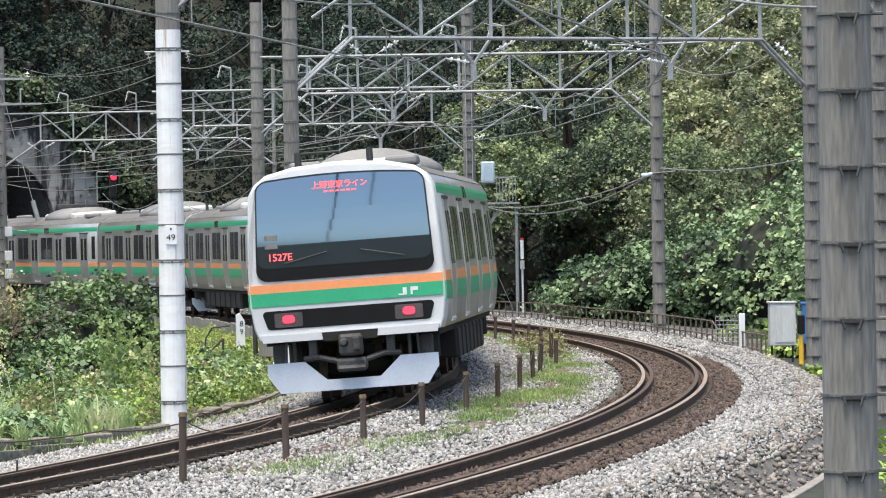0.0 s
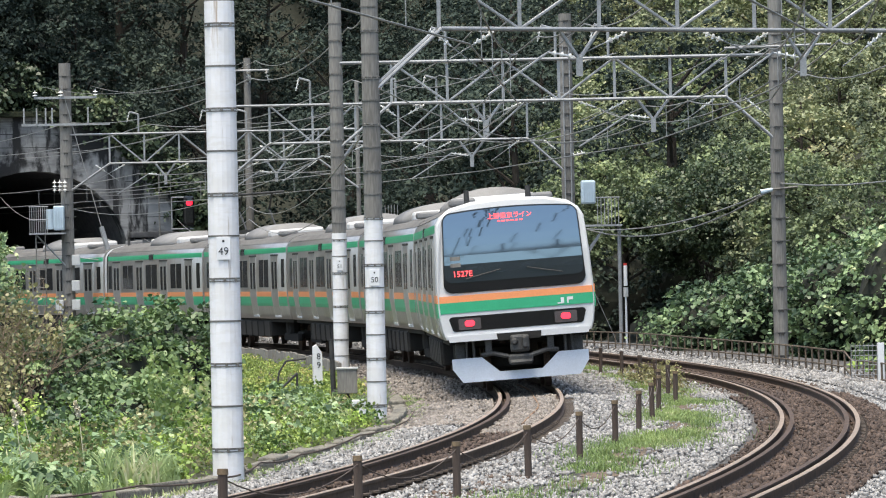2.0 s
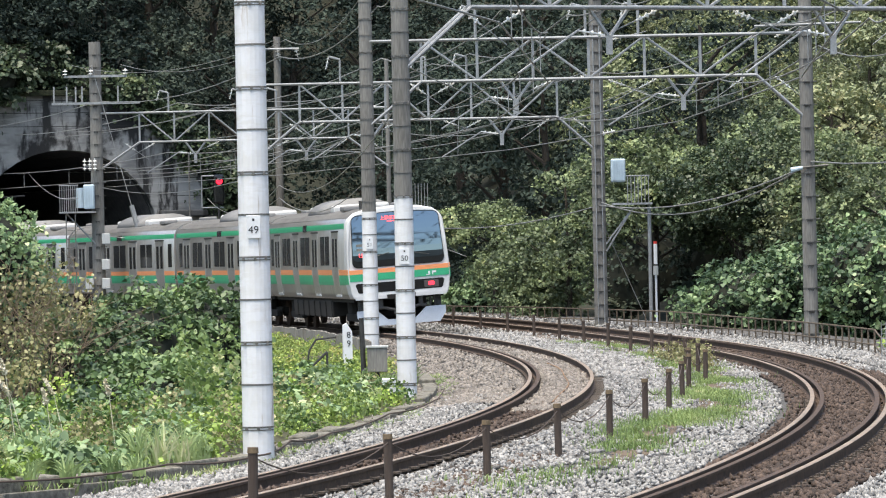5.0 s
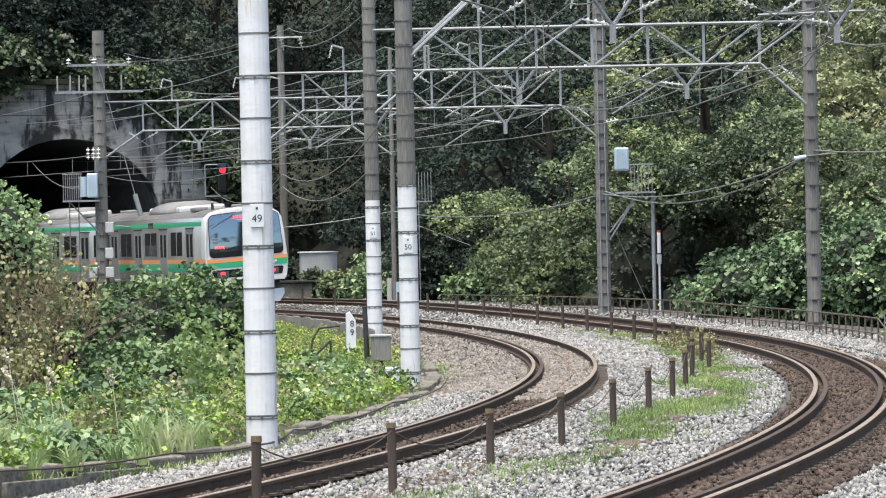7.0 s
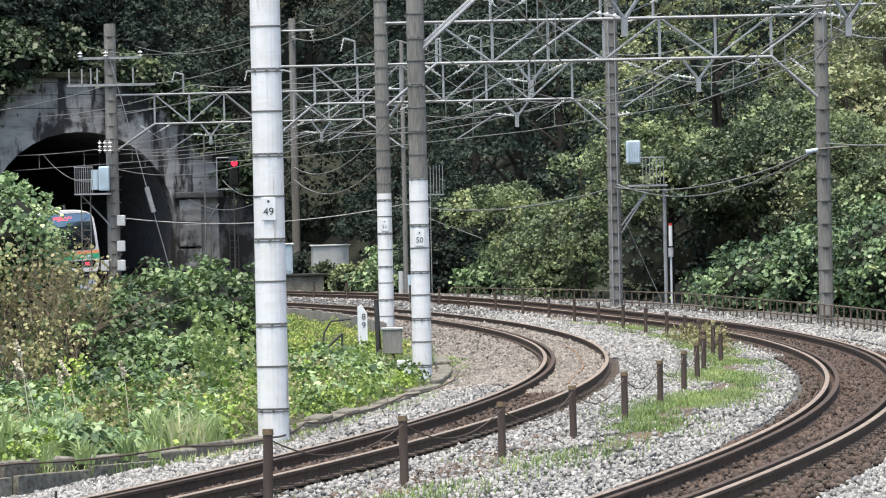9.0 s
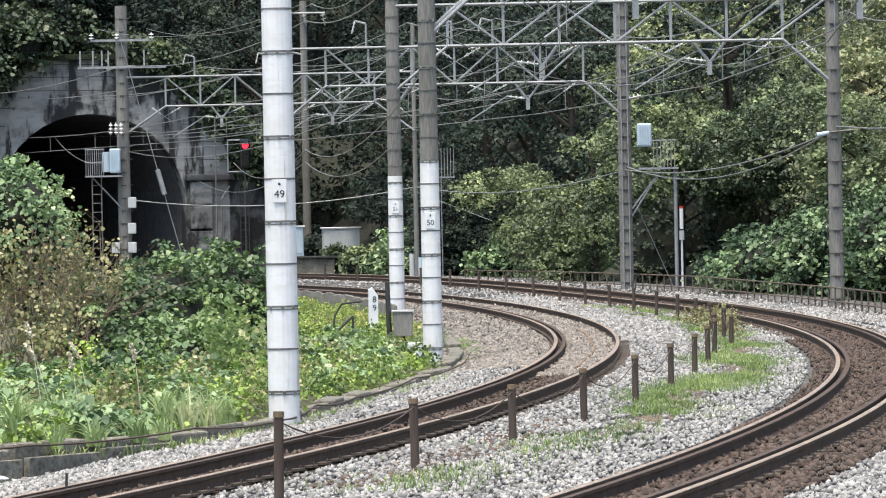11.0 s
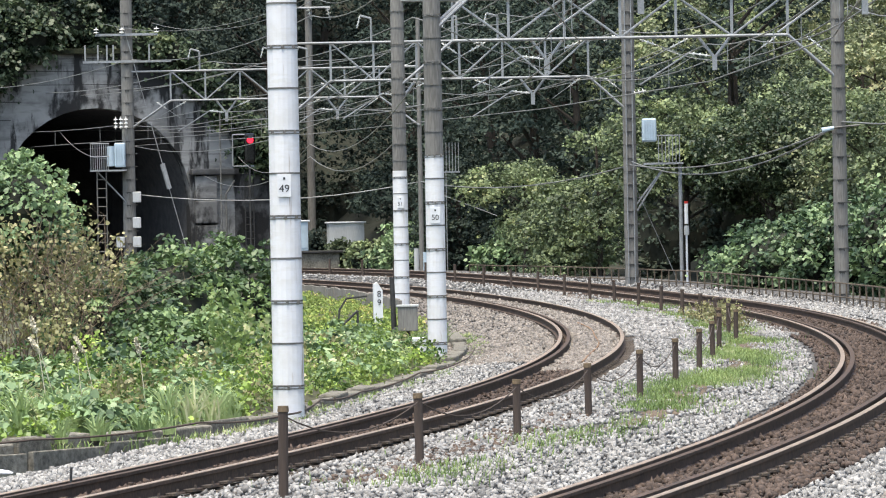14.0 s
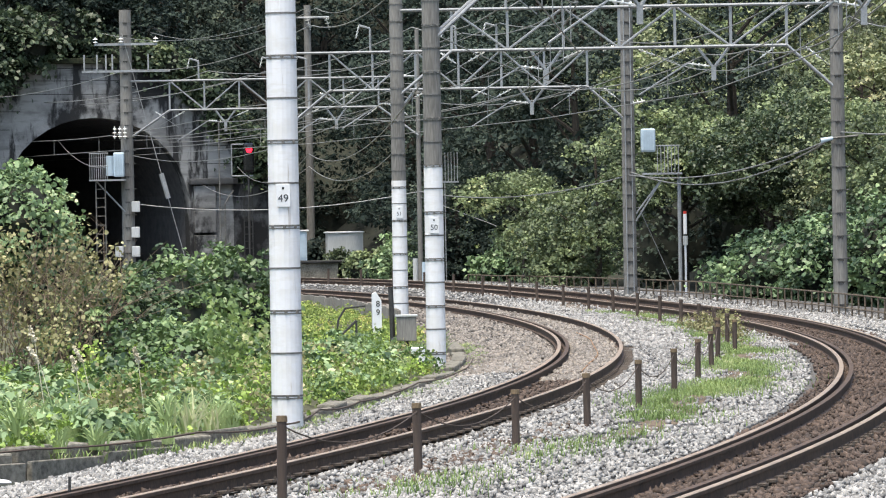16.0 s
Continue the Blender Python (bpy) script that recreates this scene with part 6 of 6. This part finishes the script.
def build_meadow():
    """Soil bed behind the kerb, with herbs and grass growing on it."""
    bm = new_bm()
    ys = list(np.arange(53, 190, 1.5))
    rows_ = []
    for y in ys:
        xk = kerb_x(y) - 0.1 if y < 106 else line(float(np.interp(y, CY[:560], SS[:560])), -3.2)[0]
        rows_.append([bm.verts.new((xk - d, y, -0.2 + 0.12 * noise.noise((d * 0.6, y * 0.4, 1)) - (0.1 if d == 0 else 0))) for d in (0, 0.4, 1, 2, 3.5, 5.5, 8, 12, 18, 26)])
    for p, q in zip(rows_, rows_[1:]):
        for i in range(len(p) - 1):
            bm.faces.new((p[i], q[i], q[i + 1], p[i + 1]))
    tagged(smooth(part("verge", bm, M_SOIL)), "dark weedy soil verge behind the kerb", "verge", kind="structure")
    rng = np.random.default_rng(21)
    # broad herbs in low clumps
    n = 620
    y = 54.5 + 56 * rng.random(n) ** 1.1
    x = np.array([kerb_x(v) for v in y]) - 0.25 - 0.5 * (y > 88) - 6.8 * rng.random(n) ** 1.1
    blobs = [(a, b, -0.16 + 0.1 * rng.random(), 0.2 + 0.25 * rng.random(), 0.25 + 0.25 * rng.random(), (0.08 + 0.52 * rng.random() ** 1.8) * (1.0 if b < 88 else 0.55)) for a, b in zip(x, y)]
    c, nr = blob_seats(blobs, 64000, rng, 0.7, 0.13, 14)
    k = (c[:, 2] > -0.25) & ~((np.abs(c[:, 0] + 0.75 * c[:, 1] / 101.6) < 0.4) & (c[:, 1] > 90))
    tagged(quads("meadow_herbs", leaf_cloud(c[k], nr[k], 0.055, rng, 0.5), M_HERB), "bright green herbs and young creeper covering the verge", "herbs", kind="stuff")

    # grassy herbs between the poles and the board edging
    n = 420
    s = 60 + 62 * rng.random(n)
    off = -3.3 - 3.4 * rng.random(n) ** 1.2
    a = np.interp(s, SS, AA)
    x, y = np.interp(s, SS, CX) + off * np.cos(a), np.interp(s, SS, CY) + off * np.sin(a)
    blobs = [(p, q, -0.1, 0.3 + 0.2 * rng.random(), 0.4 + 0.3 * rng.random(), 0.07 + 0.13 * rng.random()) for p, q in zip(x, y)]
    c, nr = blob_seats(blobs, 34000, rng, 0.5, 0.13, 14)
    k = (c[:, 2] > -0.25) & ~((np.abs(c[:, 0] + 0.75 * c[:, 1] / 101.6) < 0.4) & (c[:, 1] > 85) & (c[:, 1] < 101.2) & (c[:, 2] > -0.12))
    tagged(quads("far_herbs", leaf_cloud(c[k], nr[k], 0.044, rng, 0.4), M_FINE), "bright low herbs around the pole feet", "herbs", kind="stuff")
    # taller clumps of broad leaves between them
    n = 70
    y = 58 + 40 * rng.random(n) ** 1.2
    x = np.array([kerb_x(v) for v in y]) - 0.5 - 6.0 * rng.random(n)
    blobs = [(a, b, 0.0, 0.25 + 0.3 * rng.random(), 0.3 + 0.3 * rng.random(), 0.15 + 0.25 * rng.random()) for a, b in zip(x, y)]
    c, nr = blob_seats(blobs, 11000, rng, 0.5, 0.2, 12)
    k = c[:, 2] > -0.25
    tagged(quads("verge_creeper", leaf_cloud(c[k], nr[k], 0.09, rng, 0.65, 6), M_LEAF, None, 6), "clumps of broad creeper leaves in the verge", "creeper", kind="stuff")
    n = 60
    y = 57 + 30 * rng.random(n)
    x = np.array([kerb_x(v) for v in y]) - 0.4 - 3.0 * rng.random(n)
    blobs = [(a, b, -0.05, 0.3, 0.4, 0.3 + 0.2 * rng.random()) for a, b in zip(x, y)]
    c, nr = blob_seats(blobs, 7000, rng, 0.8)
    k = c[:, 2] > -0.25
    tagged(quads("reddish_weeds", leaf_cloud(c[k], nr[k], 0.05, rng, 0.2), M_DRY), "fine yellowish and brown weeds in the verge", "weeds", kind="stuff")

    def blades(name, px, py, pz, count, hgt, label, wid=0.008):
        a = rng.random(count) * 6.283
        lean = hgt * (0.25 + 0.5 * rng.random(count))
        hh = hgt * (0.5 + 0.7 * rng.random(count))
        dx, dy = np.cos(a), np.sin(a)
        w = wid * (0.7 + 0.6 * rng.random(count))
        base = np.stack([px, py, pz], 1)
        side = np.stack([-dy * w, dx * w, 0 * w], 1)
        mid = base + np.stack([dx * lean * 0.35, dy * lean * 0.35, hh * 0.65], 1)
        tip = base + np.stack([dx * lean, dy * lean, hh * 0.95], 1)
        co = np.concatenate([np.stack([base - side, base + side, mid + side * 0.8, mid - side * 0.8], 1), np.stack([mid - side * 0.8, mid + side * 0.8, tip + side * 0.15, tip - side * 0.15], 1)])
        return tagged(quads(name, co, M_GRASS), label, "grass", kind="stuff")

    # tall grass: arching tufts along the kerb and at the open end
    tufts = [(-5.0, 58.9, 0.75), (-4.75, 59.3, 0.62), (-4.5, 59.6, 0.7), (-4.3, 58.8, 0.55), (-4.05, 59.8, 0.5), (-3.35, 60.4, 0.62), (-3.1, 60.6, 0.66), (-2.85, 61.0, 0.6), (-2.65, 61.4, 0.5), (-4.4, 57.2, 0.34), (-4.0, 57.7, 0.4), (-3.55, 58.5, 0.34), (-3.3, 59.0, 0.3)]
    tufts += [(kerb_x(v) - 0.3 - 2.2 * rng.random(), v, 0.3 + 0.25 * rng.random()) for v in 62 + 38 * rng.random(26)]
    px, py, hs = [], [], []
    for a_, b_, h_ in tufts:
        k_ = 38
        px.append(a_ + rng.normal(0, 0.045, k_))
        py.append(b_ + rng.normal(0, 0.06, k_))
        hs.append(np.full(k_, h_))
    px, py, hs = np.concatenate(px), np.concatenate(py), np.concatenate(hs)
    k_ = len(px)
    ang = rng.random(k_) * 6.283
    dx, dy = np.cos(ang), 0.6 * np.sin(ang)
    hh, ln = hs * (0.55 + 0.6 * rng.random(k_)), hs * (0.15 + 0.75 * rng.random(k_) ** 1.4)
    wd = 0.008 + 0.009 * rng.random(k_)
    knots = []
    for u in (0.0, 0.35, 0.7, 1.0):
        mid = np.stack([px + dx * ln * u**1.7, py + dy * ln * u**1.7, -0.22 + hh * (1.25 * u - 0.45 * u**2.6)], 1)
        half_w = np.stack([wd, 0.4 * wd, 0 * wd], 1) * (1.0 - 0.85 * u**2)
        knots.append((mid - half_w, mid + half_w))
    co = np.concatenate([np.stack([p[0], p[1], q[1], q[0]], 1) for p, q in zip(knots, knots[1:])])
    tagged(quads("tall_grass", co, M_BLADE), "arching tufts of tall pale green grass beside the kerb", "grass", kind="stuff")
    # feathery stems rising before the creeper mound
    leaves_c, leaves_n = [], []
    for k_ in range(26):
        bx_, by_, hg = -3.35 + rng.normal(0, 0.28), 80.0 + rng.normal(0, 0.5), 0.8 + 0.75 * rng.random()
        lx_ = rng.normal(0, 0.12)
        for u in np.linspace(0.2, 1, 26):
            q_ = np.array([bx_ + lx_ * u, by_, -0.2 + hg * u])
            leaves_c.append(q_ + rng.normal(0, 0.05, 3) * (1.2 - 0.6 * u))
            leaves_n.append((0.2, -0.5, 0.8))
    tagged(quads("willowherb", leaf_cloud(np.array(leaves_c), np.array(leaves_n), 0.075, rng, 0.3), M_GRASS), "feathery upright weeds before the creeper mound", "weeds", kind="stuff")
    # soft yellow-green fine herbs near the kerb
    n = 150
    y = 60 + 26 * rng.random(n) ** 1.2
    x = np.array([kerb_x(v) for v in y]) - 0.25 - 1.7 * rng.random(n) ** 1.3
    blobs = [(a, b, -0.12, 0.22 + 0.2 * rng.random(), 0.3, 0.2 + 0.22 * rng.random()) for a, b in zip(x, y)]
    c, nr = blob_seats(blobs, 15000, rng, 0.8, 0.09, 12)
    k = c[:, 2] > -0.25
    tagged(quads("fine_herbs", leaf_cloud(c[k], nr[k], 0.038, rng, 0.3), M_FINE), "fine yellow-green herbs along the kerb", "herbs", kind="stuff")
    # earth showing between the tracks
    bm = new_bm()
    rows_ = []
    for s_ in np.arange(14, 112, 0.4):
        mid = 2.5 + 0.012 * (s_ - 30) + 0.2 * math.sin(s_ * 0.35)
        half = max(0.02, (0.40 + 0.3 * noise.noise((s_ * 0.5, 0, 5)) + 0.15 * noise.noise((s_ * 2.1, 0, 9))) * min(1, max(0.1, (s_ - 14) / 18)))
        row = []
        for u in (-1, -0.5, 0, 0.5, 1):
            o_ = mid + u * half + 0.06 * noise.noise((s_ * 3, u * 4, 2))
            x_, y_, _ = line(s_, o_)
            row.append(bm.verts.new((x_, y_, bed_z(s_, o_) + 0.03 * (1 - abs(u)) - 0.008)))
        rows_.append(row)
    for p, q in zip(rows_, rows_[1:]):
        for i in range(4):
            bm.faces.new((p[i], p[i + 1], q[i + 1], q[i]))
    tagged(smooth(part("earth_strip", bm, M_EARTH)), "brown earth strip between the tracks", "soil", kind="structure")
    # short grass between the tracks
    n = 46000
    s = 8 + 90 * rng.random(n)
    off = 2.45 + 0.012 * (s - 30) + rng.normal(0, 0.4, n) + 0.2 * np.sin(s * 0.35)
    patch = np.array([noise.noise((u * 0.16, v * 0.9, 7)) + 0.6 * noise.noise((u * 0.7, v * 2.2, 3)) for u, v in zip(s, off)])
    keep = (patch > 0.14 - 0.22 * np.exp(-(((s - 38) / 20) ** 2)) + 0.12 * rng.normal(0, 1, n)) & ((s > 24) | (rng.random(n) < 0.35))
    s, off = s[keep], off[keep]
    a = np.interp(s, SS, AA)
    blades("short_grass", np.interp(s, SS, CX) + off * np.cos(a), np.interp(s, SS, CY) + off * np.sin(a), np.array([bed_z(i, j) for i, j in zip(s, off)]), len(s), 0.10, "thin green grass growing between the tracks", 0.006)
    # weed fringe at the kerb foot
    n = 5000
    yy = 57 + 50 * rng.random(n)
    blades("kerb_weeds", np.array([kerb_x(v) for v in yy]) + 0.25 + 0.25 * rng.random(n) + 0.15 * np.sin(yy * 1.3), yy, np.full(n, -0.36), n, 0.16, "fringe of weeds at the foot of the kerb", 0.009)


build_meadow()


def build_plumes():
    rng = random.Random(8)
    for x, y, h_ in ((-4.72, 60, 1.28), (-4.6, 60.5, 1.02), (-4.45, 62, 0.86), (-4.17, 61, 1.0), (-3.62, 61, 0.98)):
        g = thing("plume_grass", pose(x, y, -0.25), "dry feathery grass plume above the weeds", "grass", "grass plumes")
        lean = -rng.uniform(0.08, 0.28)
        part("stalk", tube(new_bm(), (0, 0, 0), (lean * h_, 0, h_), 0.006, 0.004, 5), M_PLUME, g)
        r = np.random.default_rng(int(100 * h_))
        k = np.linspace(0, 1, 160)
        c = np.stack([lean * h_ + lean * 0.45 * k + r.normal(0, 0.018, 160) * (1 - 0.6 * k), r.normal(0, 0.018, 160), h_ - 0.05 + 0.24 * k - 0.05 * k * k], 1)
        quads("plume", leaf_cloud(c, np.tile((0.0, 0, 1.0), (160, 1)), 0.03, r, 0.1), M_PLUME, g)


build_plumes()


# ---- the train leaves along the line into the tunnel ----
def motions():
    times = [0.5 * i for i in range(33)]
    for i, c_ in enumerate(TRAIN):
        walk(c_, [(t, car_pose(tail_s(t) + 10 + 20 * i)) for t in times])


motions()
